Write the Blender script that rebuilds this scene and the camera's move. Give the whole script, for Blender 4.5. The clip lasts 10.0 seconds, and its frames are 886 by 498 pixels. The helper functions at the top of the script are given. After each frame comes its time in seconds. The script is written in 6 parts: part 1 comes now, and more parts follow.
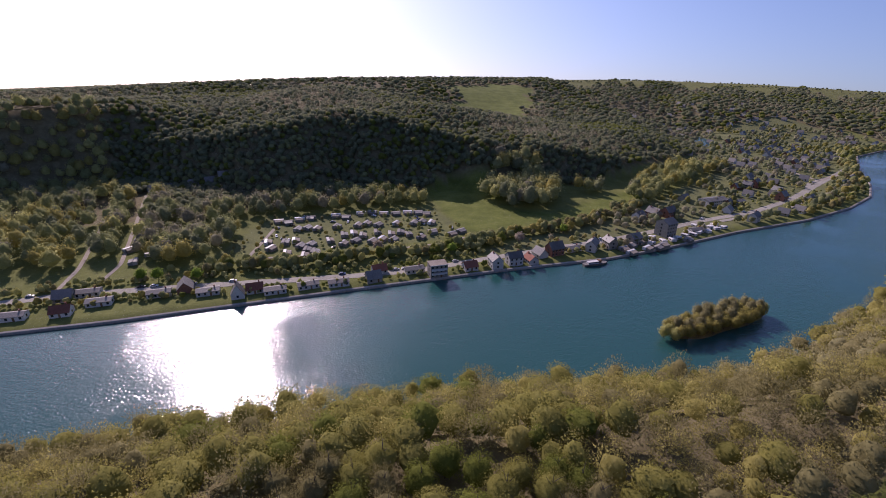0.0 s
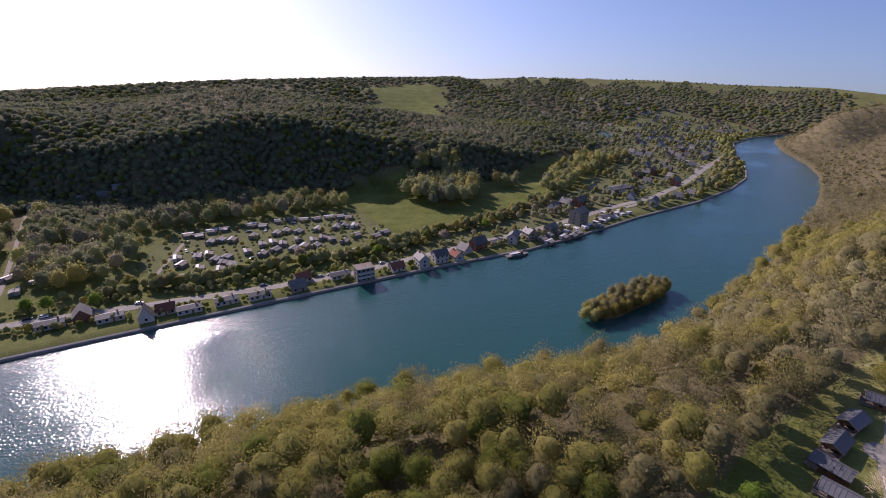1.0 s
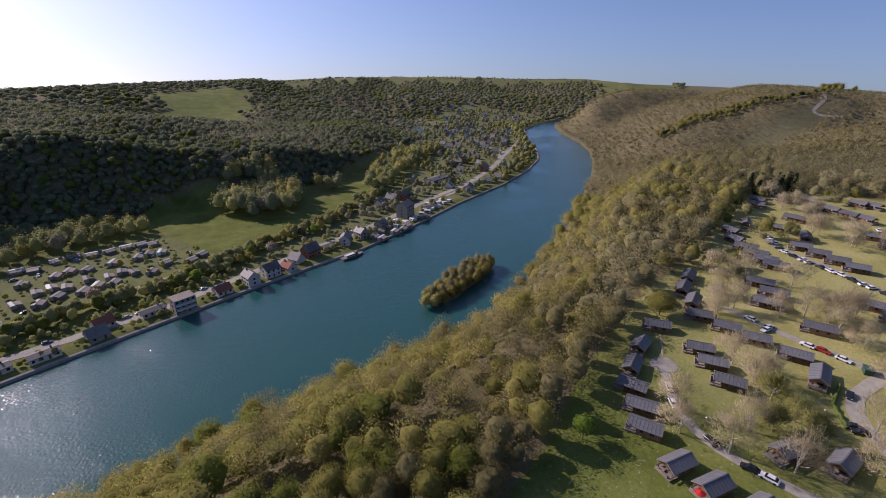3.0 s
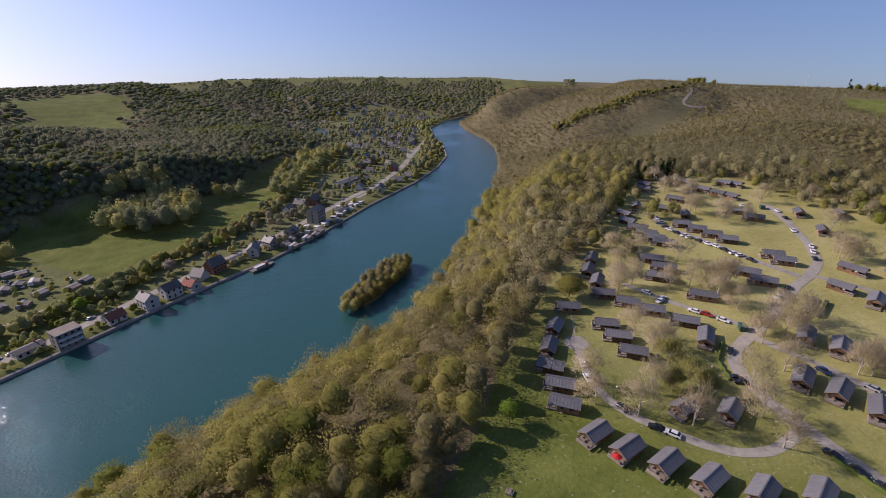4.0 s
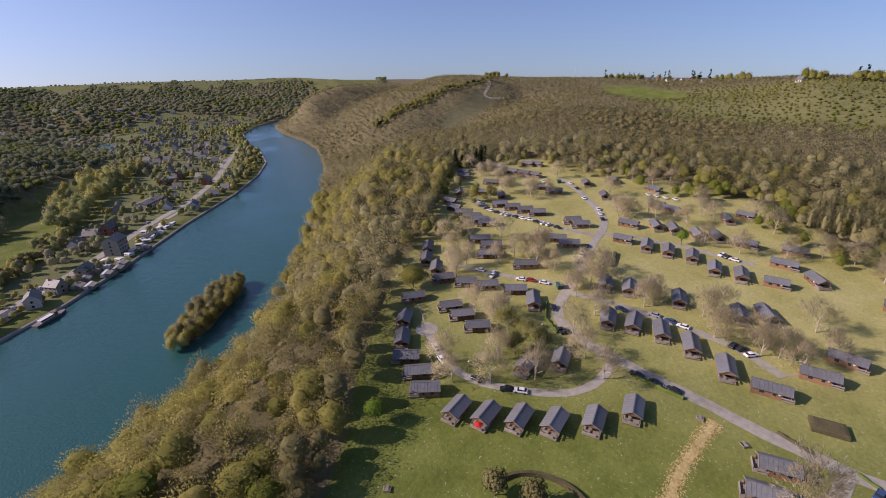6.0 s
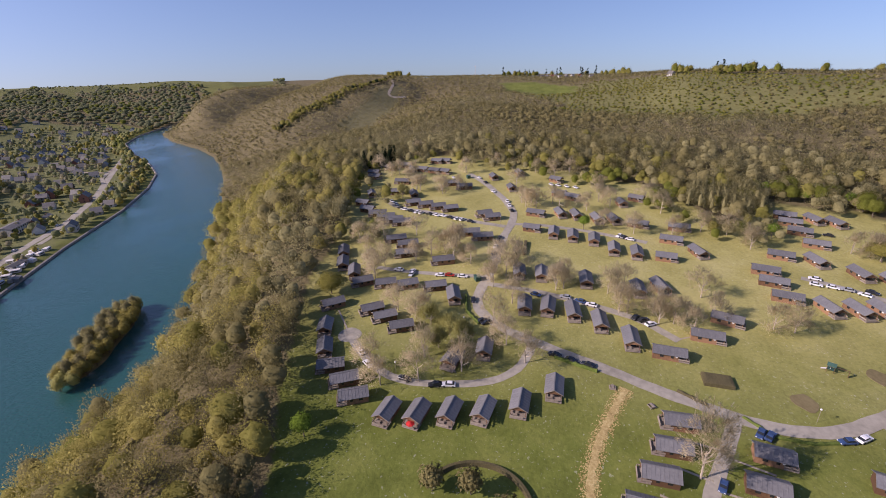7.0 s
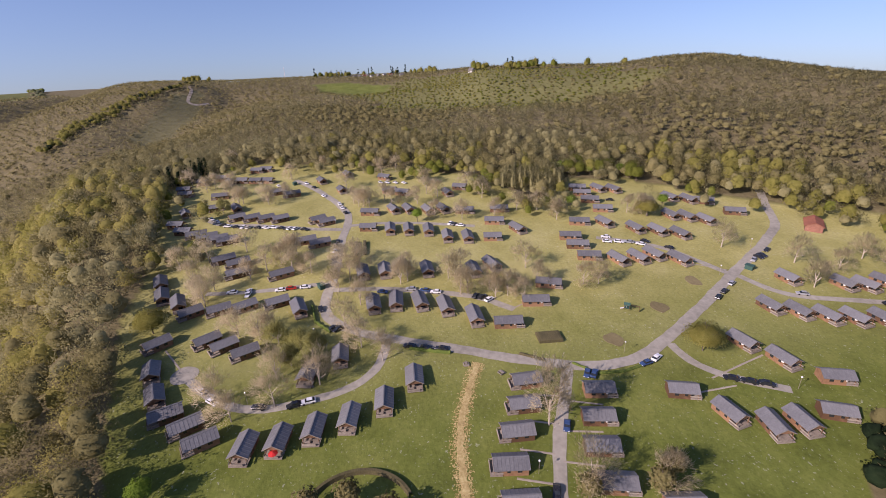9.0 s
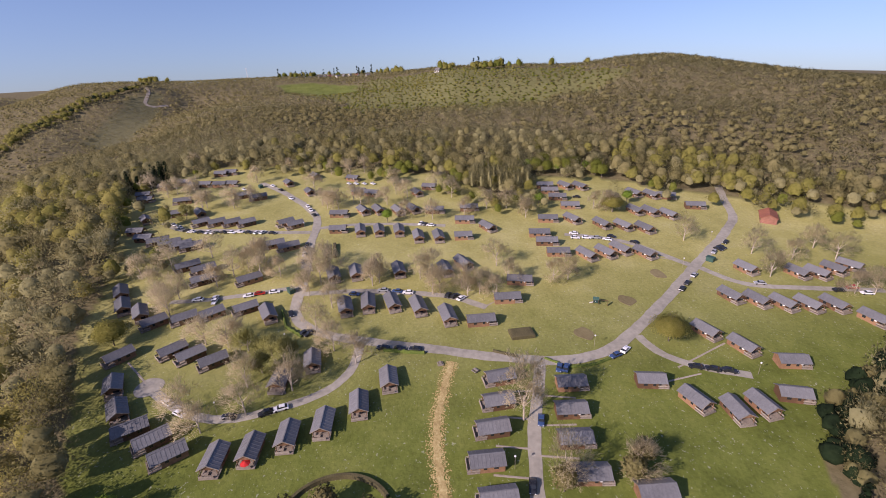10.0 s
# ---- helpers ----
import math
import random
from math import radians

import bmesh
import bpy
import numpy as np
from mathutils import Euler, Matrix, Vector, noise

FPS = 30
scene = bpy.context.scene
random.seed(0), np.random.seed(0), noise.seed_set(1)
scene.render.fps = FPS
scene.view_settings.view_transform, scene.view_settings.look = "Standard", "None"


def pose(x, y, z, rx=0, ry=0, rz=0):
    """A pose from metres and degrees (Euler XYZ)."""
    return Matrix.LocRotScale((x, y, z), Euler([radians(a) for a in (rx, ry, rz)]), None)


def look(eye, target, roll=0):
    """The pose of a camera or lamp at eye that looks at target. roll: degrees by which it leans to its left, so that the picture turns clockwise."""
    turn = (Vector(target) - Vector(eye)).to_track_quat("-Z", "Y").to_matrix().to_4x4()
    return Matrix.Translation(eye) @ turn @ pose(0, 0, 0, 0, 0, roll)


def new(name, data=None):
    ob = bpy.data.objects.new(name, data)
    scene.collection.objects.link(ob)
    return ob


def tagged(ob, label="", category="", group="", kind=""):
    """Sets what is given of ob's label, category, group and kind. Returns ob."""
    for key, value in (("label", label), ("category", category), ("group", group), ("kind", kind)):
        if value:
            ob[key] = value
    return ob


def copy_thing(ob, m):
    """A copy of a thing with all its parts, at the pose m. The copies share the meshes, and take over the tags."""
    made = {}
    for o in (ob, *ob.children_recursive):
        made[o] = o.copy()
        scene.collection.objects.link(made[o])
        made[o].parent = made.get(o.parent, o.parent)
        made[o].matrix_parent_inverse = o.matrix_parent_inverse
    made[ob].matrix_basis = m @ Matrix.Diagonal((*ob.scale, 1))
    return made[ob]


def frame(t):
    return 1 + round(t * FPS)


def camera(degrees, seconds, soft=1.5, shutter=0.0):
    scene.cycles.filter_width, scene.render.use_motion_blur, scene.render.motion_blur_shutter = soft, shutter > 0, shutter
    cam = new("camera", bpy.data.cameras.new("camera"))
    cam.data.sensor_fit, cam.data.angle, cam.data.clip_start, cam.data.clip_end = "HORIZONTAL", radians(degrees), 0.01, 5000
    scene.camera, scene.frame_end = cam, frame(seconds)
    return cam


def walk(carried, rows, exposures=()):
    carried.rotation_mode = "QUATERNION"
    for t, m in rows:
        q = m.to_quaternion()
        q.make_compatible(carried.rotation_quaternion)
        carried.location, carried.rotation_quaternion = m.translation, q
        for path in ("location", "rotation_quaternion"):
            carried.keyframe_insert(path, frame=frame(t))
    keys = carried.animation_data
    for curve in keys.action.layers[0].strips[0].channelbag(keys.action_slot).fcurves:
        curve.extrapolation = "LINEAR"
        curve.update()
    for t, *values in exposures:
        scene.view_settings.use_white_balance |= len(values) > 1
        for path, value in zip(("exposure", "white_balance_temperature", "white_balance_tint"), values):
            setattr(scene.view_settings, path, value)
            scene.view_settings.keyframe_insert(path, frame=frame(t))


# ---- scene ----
# ------------------------------------------------------------------ camera
cam = camera(86.96, 10.0, soft=0.95)
PATH = [
    (0.0, pose(0, 0, 95, 67.38, -1.12, 0.00)),
    (0.5, pose(0, 0, 95, 67.44, -0.98, -2.73)),
    (1.0, pose(0, 0, 95, 67.55, -0.78, -10.00)),
    (1.5, pose(0, 0, 95, 67.65, -0.58, -16.27)),
    (2.0, pose(0, 0, 95, 67.69, -0.44, -21.10)),
    (2.5, pose(0, 0, 95, 67.70, -0.26, -26.34)),
    (4.0, pose(0, 0, 95, 67.59, 0.32, -43.24)),
    (4.5, pose(0, 0, 95, 67.57, 0.55, -48.46)),
    (5.0, pose(0, 0, 95, 67.43, 0.74, -54.13)),
    (5.5, pose(0, 0, 95, 67.31, 0.88, -59.39)),
    (7.0, pose(0, 0, 95, 66.85, 1.54, -75.87)),
    (7.5, pose(0, 0, 95, 66.68, 1.65, -81.55)),
    (8.0, pose(0, 0, 95, 66.53, 1.78, -86.66)),
    (8.5, pose(0, 0, 95, 66.39, 2.00, -92.36)),
    (9.0, pose(0, 0, 95, 66.21, 2.08, -97.25)),
    (9.5, pose(0, 0, 95, 66.09, 2.02, -100.39)),
    (10.0, pose(0, 0, 95, 66.07, 2.02, -101.08)),
]
walk(cam, PATH, [(0.0, -0.14, 5980, 39), (2.5, -0.22, 6000, 33), (5.0, -0.11, 6220, 31), (7.5, 0.09, 6260, 34), (10.0, 0.13, 6260, 34)])

# ------------------------------------------------------------------ light
SUN_AZ, SUN_EL = radians(-28), radians(31)
sun = new("sun", bpy.data.lights.new("sun", "SUN"))
sun.data.energy, sun.data.angle, sun.data.color = 5.0, radians(0.5), (1.0, 0.90, 0.76)
sun.matrix_world = look((math.sin(SUN_AZ) * math.cos(SUN_EL) * 500, math.cos(SUN_AZ) * math.cos(SUN_EL) * 500, math.sin(SUN_EL) * 500), (0, 0, 0))

world = bpy.data.worlds.new("world")
scene.world = world
world.use_nodes = True
wn, wl = world.node_tree.nodes, world.node_tree.links
wn.clear()
sky = wn.new("ShaderNodeTexSky")
sky.sky_type, sky.sun_disc = "NISHITA", False
sky.sun_elevation, sky.sun_rotation = SUN_EL, SUN_AZ
sky.air_density, sky.dust_density, sky.ozone_density = 1.0, 1.6, 4.5
coord = wn.new("ShaderNodeTexCoord")
lift = wn.new("ShaderNodeVectorMath")
lift.operation = "ADD"
lift.inputs[1].default_value = (0, 0, 0.11)
back = wn.new("ShaderNodeBackground")
back.inputs["Strength"].default_value = 0.13
wout = wn.new("ShaderNodeOutputWorld")
wl.new(coord.outputs["Generated"], lift.inputs[0])
wl.new(lift.outputs[0], sky.inputs[0])
wl.new(sky.outputs[0], back.inputs[0])
wl.new(back.outputs[0], wout.inputs[0])

# ------------------------------------------------------------------ materials


def mat(name, colors, scale=1.0, rough=0.9, bump=0.0, metal=0.0, island=0.0, big=0.1, per_object=0.0, spec=0.3):
    """A surface whose colour wanders between the given colours at two scales (1/m), with a fine relief."""
    m = bpy.data.materials.new(name)
    m.use_nodes = True
    n, l = m.node_tree.nodes, m.node_tree.links
    b = n["Principled BSDF"]
    b.inputs["Roughness"].default_value, b.inputs["Metallic"].default_value = rough, metal
    b.inputs["Specular IOR Level"].default_value = spec
    tc = n.new("ShaderNodeTexCoord")
    fine = n.new("ShaderNodeTexNoise")
    fine.inputs["Scale"].default_value, fine.inputs["Detail"].default_value = scale, 5
    wide = n.new("ShaderNodeTexNoise")
    wide.inputs["Scale"].default_value, wide.inputs["Detail"].default_value = scale * big, 3
    l.new(tc.outputs["Object"], fine.inputs["Vector"])
    l.new(tc.outputs["Object"], wide.inputs["Vector"])
    mix = n.new("ShaderNodeMath")
    mix.operation = "ADD"
    half = n.new("ShaderNodeMath")
    half.operation = "MULTIPLY_ADD"
    half.inputs[1].default_value, half.inputs[2].default_value = 0.5, 0.0
    l.new(fine.outputs[0], half.inputs[0])
    half2 = n.new("ShaderNodeMath")
    half2.operation = "MULTIPLY_ADD"
    half2.inputs[1].default_value, half2.inputs[2].default_value = 0.5, 0.0
    l.new(wide.outputs[0], half2.inputs[0])
    l.new(half.outputs[0], mix.inputs[0])
    l.new(half2.outputs[0], mix.inputs[1])
    value = mix.outputs[0]
    for amount, node, socket in ((island, "ShaderNodeNewGeometry", "Random Per Island"), (per_object, "ShaderNodeObjectInfo", "Random")):
        if amount:
            src = n.new(node)
            add = n.new("ShaderNodeMath")
            add.operation = "MULTIPLY_ADD"
            add.inputs[1].default_value = amount
            l.new(src.outputs[socket], add.inputs[0])
            l.new(value, add.inputs[2])
            sub = n.new("ShaderNodeMath")
            sub.operation = "SUBTRACT"
            sub.inputs[1].default_value = amount / 2
            l.new(add.outputs[0], sub.inputs[0])
            value = sub.outputs[0]
    ramp = n.new("ShaderNodeValToRGB")
    while len(ramp.color_ramp.elements) < len(colors):
        ramp.color_ramp.elements.new(0.5)
    for i, (e, c) in enumerate(zip(ramp.color_ramp.elements, colors)):
        e.position = 0.32 + 0.36 * i / max(1, len(colors) - 1)
        e.color = (*c, 1)
    l.new(value, ramp.inputs[0])
    l.new(ramp.outputs[0], b.inputs["Base Color"])
    if bump:
        bp = n.new("ShaderNodeBump")
        bp.inputs["Strength"].default_value, bp.inputs["Distance"].default_value = 1.0, bump
        l.new(fine.outputs[0], bp.inputs["Height"])
        l.new(bp.outputs[0], b.inputs["Normal"])
    return m


def foliage(name, colors, tint=0.10, trans=0.48):
    """Leaves and twigs: colour by tree (wide noise) and by spray (random per island); some light comes through."""
    m = mat(name, colors, scale=0.55, rough=0.9, bump=0.34, island=0.11, big=0.22, per_object=tint, spec=0.15)
    n, l = m.node_tree.nodes, m.node_tree.links
    b = n["Principled BSDF"]
    ramp = [x for x in n if x.type == "VALTORGB"][0]
    tr = n.new("ShaderNodeBsdfTranslucent")
    l.new(ramp.outputs[0], tr.inputs[0])
    mx = n.new("ShaderNodeMixShader")
    mx.inputs[0].default_value = trans
    l.new(b.outputs[0], mx.inputs[1])
    l.new(tr.outputs[0], mx.inputs[2])
    l.new(mx.outputs[0], n["Material Output"].inputs[0])
    return m


M_BARE = foliage("bare twigs", [(0.175, 0.155, 0.062), (0.25, 0.222, 0.09), (0.33, 0.295, 0.125)])
# Haze put into the leaf colours of the northern side: greyer than near trees.
M_HAZE_BARE = foliage("haze-greyed bare twigs", [(0.25, 0.235, 0.155), (0.34, 0.32, 0.205), (0.43, 0.40, 0.26)], trans=0.58)
M_HAZE_BUD = foliage("haze-greyed budding leaves", [(0.185, 0.205, 0.105), (0.26, 0.28, 0.145), (0.335, 0.355, 0.19)], trans=0.58)
M_BUD = foliage("budding twigs", [(0.21, 0.20, 0.045), (0.285, 0.265, 0.064), (0.365, 0.335, 0.093)])
M_SLOPE_BUD = foliage("olive brown buds", [(0.20, 0.178, 0.075), (0.28, 0.248, 0.105), (0.36, 0.318, 0.14)])
M_GREEN = foliage("spring leaves", [(0.13, 0.15, 0.022), (0.19, 0.21, 0.036), (0.26, 0.275, 0.055)])
M_GROVE = foliage("pale spring leaves", [(0.25, 0.265, 0.10), (0.33, 0.345, 0.14), (0.42, 0.425, 0.19)], trans=0.55)
M_PALE = foliage("pale yellow green buds", [(0.38, 0.37, 0.12), (0.47, 0.455, 0.165), (0.56, 0.54, 0.22)], trans=0.55)
M_OLIVE = foliage("golden olive leaves", [(0.30, 0.265, 0.07), (0.39, 0.345, 0.10), (0.48, 0.425, 0.14)], trans=0.55)
M_FRESH = foliage("fresh green leaves", [(0.15, 0.235, 0.03), (0.23, 0.33, 0.045), (0.31, 0.41, 0.07)])
M_DARK = foliage("dark needles", [(0.012, 0.022, 0.010), (0.022, 0.040, 0.016), (0.035, 0.055, 0.022)])
M_TAN = foliage("pale tan twigs", [(0.67, 0.56, 0.35), (0.75, 0.64, 0.415), (0.82, 0.71, 0.475)], trans=0.6)
M_TWIG = foliage("grey tan twigs", [(0.265, 0.242, 0.11), (0.345, 0.315, 0.147), (0.42, 0.385, 0.19)])
M_BLOSSOM = foliage("pale blossom", [(0.26, 0.21, 0.15), (0.40, 0.34, 0.26), (0.55, 0.48, 0.40)])
M_BARK = mat("bark", [(0.09, 0.07, 0.055), (0.19, 0.155, 0.12)], 3.0, 0.95, 0.02)
M_TAN_BARK = mat("pale smooth bark", [(0.36, 0.30, 0.23), (0.55, 0.48, 0.38)], 3.0, 0.95, 0.02)
M_ROOF = mat("dark metal roof tiles", [(0.113, 0.113, 0.114), (0.188, 0.188, 0.188)], 2.0, 0.52, 0.01, per_object=0.3, spec=0.5)
M_SLATE = mat("slate roof", [(0.12, 0.112, 0.10), (0.25, 0.235, 0.21)], 1.5, 0.55, 0.02, per_object=0.3)
M_TILE = mat("red roof tiles", [(0.20, 0.075, 0.045), (0.34, 0.13, 0.08)], 1.5, 0.8, 0.02, per_object=0.2)
M_WOOD = mat("brown stained boards", [(0.115, 0.062, 0.033), (0.20, 0.11, 0.058), (0.29, 0.165, 0.09)], 1.2, 0.75, 0.01, per_object=0.45)
M_DECK = mat("weathered deck", [(0.20, 0.165, 0.13), (0.36, 0.31, 0.25)], 2.0, 0.85, 0.01, per_object=0.2)
M_TRIM = mat("white painted trim", [(0.55, 0.53, 0.50), (0.78, 0.76, 0.72)], 2.0, 0.6)
M_GLASS = mat("dark window glass", [(0.015, 0.018, 0.02), (0.03, 0.035, 0.04)], 1.0, 0.08, spec=0.6)
M_WALLS = [mat("white render", [(0.52, 0.50, 0.46), (0.72, 0.70, 0.65)], 0.8, 0.9, 0.01, per_object=0.3),
           mat("red brick", [(0.20, 0.09, 0.06), (0.33, 0.16, 0.11)], 1.2, 0.9, 0.01, per_object=0.3),
           mat("grey stone", [(0.24, 0.22, 0.19), (0.40, 0.37, 0.32)], 0.8, 0.9, 0.02, per_object=0.3)]
M_ASPHALT = mat("worn asphalt", [(0.23, 0.212, 0.17), (0.32, 0.296, 0.24), (0.40, 0.37, 0.30)], 0.6, 0.9, 0.01)
M_GRAVEL = mat("gravel track", [(0.26, 0.22, 0.17), (0.40, 0.35, 0.28)], 0.8, 0.95, 0.02)
M_EARTH = mat("dug sandy earth", [(0.25, 0.18, 0.066), (0.40, 0.305, 0.125), (0.53, 0.43, 0.20)], 1.5, 0.95, 0.15, big=0.25, island=0.3)
M_EARTH_DARK = mat("bare brown earth", [(0.15, 0.122, 0.056), (0.235, 0.192, 0.094)], 1.0, 0.95, 0.05)
M_HEDGE = mat("clipped hedge", [(0.06, 0.052, 0.024), (0.125, 0.106, 0.048)], 2.5, 0.95, 0.1)
M_FRESH_HEDGE = mat("green hedge", [(0.06, 0.09, 0.015), (0.13, 0.17, 0.03)], 2.5, 0.95, 0.1)
M_STONE = mat("quay stone", [(0.24, 0.218, 0.185), (0.42, 0.386, 0.33)], 0.7, 0.9, 0.03)
M_TYRE = mat("rubber", [(0.012, 0.012, 0.012), (0.025, 0.025, 0.025)], 4.0, 0.8)
M_RIM = mat("alloy", [(0.4, 0.4, 0.4), (0.6, 0.6, 0.6)], 4.0, 0.35, metal=0.8)
M_LAMP = mat("lamp glass", [(0.6, 0.6, 0.58), (0.8, 0.8, 0.78)], 4.0, 0.2)
M_RED = mat("red plastic", [(0.45, 0.02, 0.02), (0.6, 0.04, 0.03)], 4.0, 0.4)
M_BIN = mat("green sheet", [(0.03, 0.075, 0.06), (0.05, 0.11, 0.085)], 2.0, 0.6)
PAINT = {k: mat(k + " car paint", c, 1.0, 0.25, spec=0.6, big=0.5) for k, c in {
    "white": [(0.72, 0.72, 0.72), (0.82, 0.82, 0.82)], "dark": [(0.012, 0.013, 0.016), (0.03, 0.032, 0.036)],
    "blue": [(0.03, 0.06, 0.14), (0.05, 0.09, 0.2)], "red": [(0.35, 0.015, 0.012), (0.45, 0.03, 0.02)],
    "grey": [(0.28, 0.29, 0.3), (0.4, 0.41, 0.42)]}.items()}


def water_material():
    m = bpy.data.materials.new("river water")
    m.use_nodes = True
    n, l = m.node_tree.nodes, m.node_tree.links
    b = n["Principled BSDF"]
    b.inputs["Base Color"].default_value = (0.017, 0.081, 0.071, 1)
    b.inputs["Roughness"].default_value, b.inputs["IOR"].default_value = 0.13, 1.33
    tc = n.new("ShaderNodeTexCoord")
    wind = n.new("ShaderNodeTexNoise")
    wind.inputs["Scale"].default_value, wind.inputs["Detail"].default_value = 0.016, 2
    l.new(tc.outputs["Object"], wind.inputs["Vector"])
    calm = n.new("ShaderNodeMapRange")
    calm.inputs[1].default_value, calm.inputs[2].default_value, calm.inputs[3].default_value, calm.inputs[4].default_value = 0.36, 0.52, 0.25, 1.0
    l.new(wind.outputs[0], calm.inputs[0])
    height = None
    for s, amount, octaves in ((1.0, 0.20, 1.0), (0.3, 0.16, 1.0)):
        w = n.new("ShaderNodeTexNoise")
        w.inputs["Scale"].default_value, w.inputs["Detail"].default_value = s, octaves
        l.new(tc.outputs["Object"], w.inputs["Vector"])
        bp = n.new("ShaderNodeBump")
        bp.inputs["Strength"].default_value, bp.inputs["Distance"].default_value = 1.0, amount
        l.new(w.outputs[0], bp.inputs["Height"])
        l.new(calm.outputs[0], bp.inputs["Strength"])
        if height:
            l.new(height, bp.inputs["Normal"])
        height = bp.outputs[0]
    l.new(height, b.inputs["Normal"])
    chop = n.new("ShaderNodeTexNoise")
    chop.inputs["Scale"].default_value, chop.inputs["Detail"].default_value = 1.3, 1
    l.new(tc.outputs["Object"], chop.inputs["Vector"])
    facet = n.new("ShaderNodeBump")
    facet.inputs["Strength"].default_value, facet.inputs["Distance"].default_value = 1.0, 0.45
    l.new(chop.outputs[0], facet.inputs["Height"])
    l.new(calm.outputs[0], facet.inputs["Strength"])
    l.new(facet.outputs[0], b.inputs["Coat Normal"])
    b.inputs["Coat Weight"].default_value, b.inputs["Coat Roughness"].default_value, b.inputs["Coat IOR"].default_value = 0.5, 0.03, 1.33
    return m


def ground_material():
    """Grass, meadow, leaf litter and bare ground, chosen by the sheet's own land-use layers, broken up by noise."""
    m = bpy.data.materials.new("ground cover")
    m.use_nodes = True
    n, l = m.node_tree.nodes, m.node_tree.links
    b = n["Principled BSDF"]
    b.inputs["Roughness"].default_value, b.inputs["Specular IOR Level"].default_value = 0.95, 0.1
    tc = n.new("ShaderNodeTexCoord")

    def noise_ramp(scale, stops, detail=6):
        t = n.new("ShaderNodeTexNoise")
        t.inputs["Scale"].default_value, t.inputs["Detail"].default_value = scale, detail
        t.inputs["Roughness"].default_value = 0.65
        l.new(tc.outputs["Object"], t.inputs["Vector"])
        r = n.new("ShaderNodeValToRGB")
        while len(r.color_ramp.elements) < len(stops):
            r.color_ramp.elements.new(0.5)
        for i, (e, c) in enumerate(zip(r.color_ramp.elements, stops)):
            e.position, e.color = 0.3 + 0.4 * i / (len(stops) - 1), (*c, 1)
        l.new(t.outputs[0], r.inputs[0])
        return r.outputs[0], t

    def blend(fac, a, c):
        x = n.new("ShaderNodeMix")
        x.data_type = "RGBA"
        l.new(fac, x.inputs[0])
        l.new(a, x.inputs[6])
        l.new(c, x.inputs[7])
        return x.outputs[2]

    def layer(name):
        a = n.new("ShaderNodeAttribute")
        a.attribute_name = name
        return a.outputs["Fac"]

    # Dry ramp set bright, fresh ramp dark: partly lens vignetting put into the colour.
    dry, t1 = noise_ramp(0.045, [(0.29, 0.267, 0.088), (0.385, 0.352, 0.128), (0.465, 0.418, 0.182)])
    fresh, t2 = noise_ramp(0.06, [(0.075, 0.098, 0.016), (0.12, 0.148, 0.027), (0.175, 0.195, 0.046)])
    tuft, t3 = noise_ramp(0.9, [(0.8, 0.8, 0.79), (1.0, 1.0, 1.0), (1.14, 1.13, 1.1)])
    litter, t4 = noise_ramp(0.25, [(0.115, 0.098, 0.05), (0.165, 0.14, 0.074), (0.22, 0.188, 0.10)])
    earth, t5 = noise_ramp(0.5, [(0.12, 0.11, 0.085), (0.2, 0.18, 0.14)])
    col = blend(layer("fresh"), dry, fresh)
    mul = n.new("ShaderNodeMix")
    mul.data_type, mul.blend_type = "RGBA", "MULTIPLY"
    mul.inputs[0].default_value = 1.0
    l.new(col, mul.inputs[6])
    l.new(tuft, mul.inputs[7])
    daisy = n.new("ShaderNodeTexNoise")
    daisy.inputs["Scale"].default_value, daisy.inputs["Detail"].default_value = 1.3, 3
    l.new(tc.outputs["Object"], daisy.inputs["Vector"])
    pick = n.new("ShaderNodeMapRange")
    pick.inputs[1].default_value, pick.inputs[2].default_value, pick.inputs[4].default_value = 0.645, 0.71, 0.6
    l.new(daisy.outputs[0], pick.inputs[0])
    patch = n.new("ShaderNodeMath")
    patch.operation = "MULTIPLY"
    l.new(pick.outputs[0], patch.inputs[0])
    l.new(t1.outputs[0], patch.inputs[1])
    white = n.new("ShaderNodeRGB")
    white.outputs[0].default_value = (0.6, 0.6, 0.52, 1)
    flecked = blend(patch.outputs[0], mul.outputs[2], white.outputs[0])
    col = blend(layer("wood"), flecked, litter)
    col = blend(layer("bare"), col, earth)
    l.new(col, b.inputs["Base Color"])
    bp = n.new("ShaderNodeBump")
    bp.inputs["Strength"].default_value, bp.inputs["Distance"].default_value = 0.8, 0.25
    l.new(t3.outputs[0], bp.inputs["Height"])
    l.new(bp.outputs[0], b.inputs["Normal"])
    return m


M_WATER, M_GROUND = water_material(), ground_material()

# ------------------------------------------------------------------ the lie of the land
WATER = -35.0
FAR_BANK = [(-1500, -260), (-500, 97), (-212, 193), (-166, 206), (-116, 223), (-52, 245), (45, 277), (118, 298), (164, 318), (242, 357),
            (326, 392), (397, 432), (452, 474), (494, 523), (545, 600), (623, 699), (700, 748), (777, 774), (960, 800), (1300, 800)]
NEAR_BANK = [(1300, 770), (960, 770), (860, 765), (790, 752), (722, 720), (657, 642), (596, 532), (545, 465), (490, 413), (437, 369),
             (345, 300), (285, 258), (215, 214), (160, 180), (120, 166), (80, 160), (30, 157), (-20, 150), (-120, 124), (-400, 25), (-1500, -390)]
RIVER = np.array(FAR_BANK + NEAR_BANK, float)


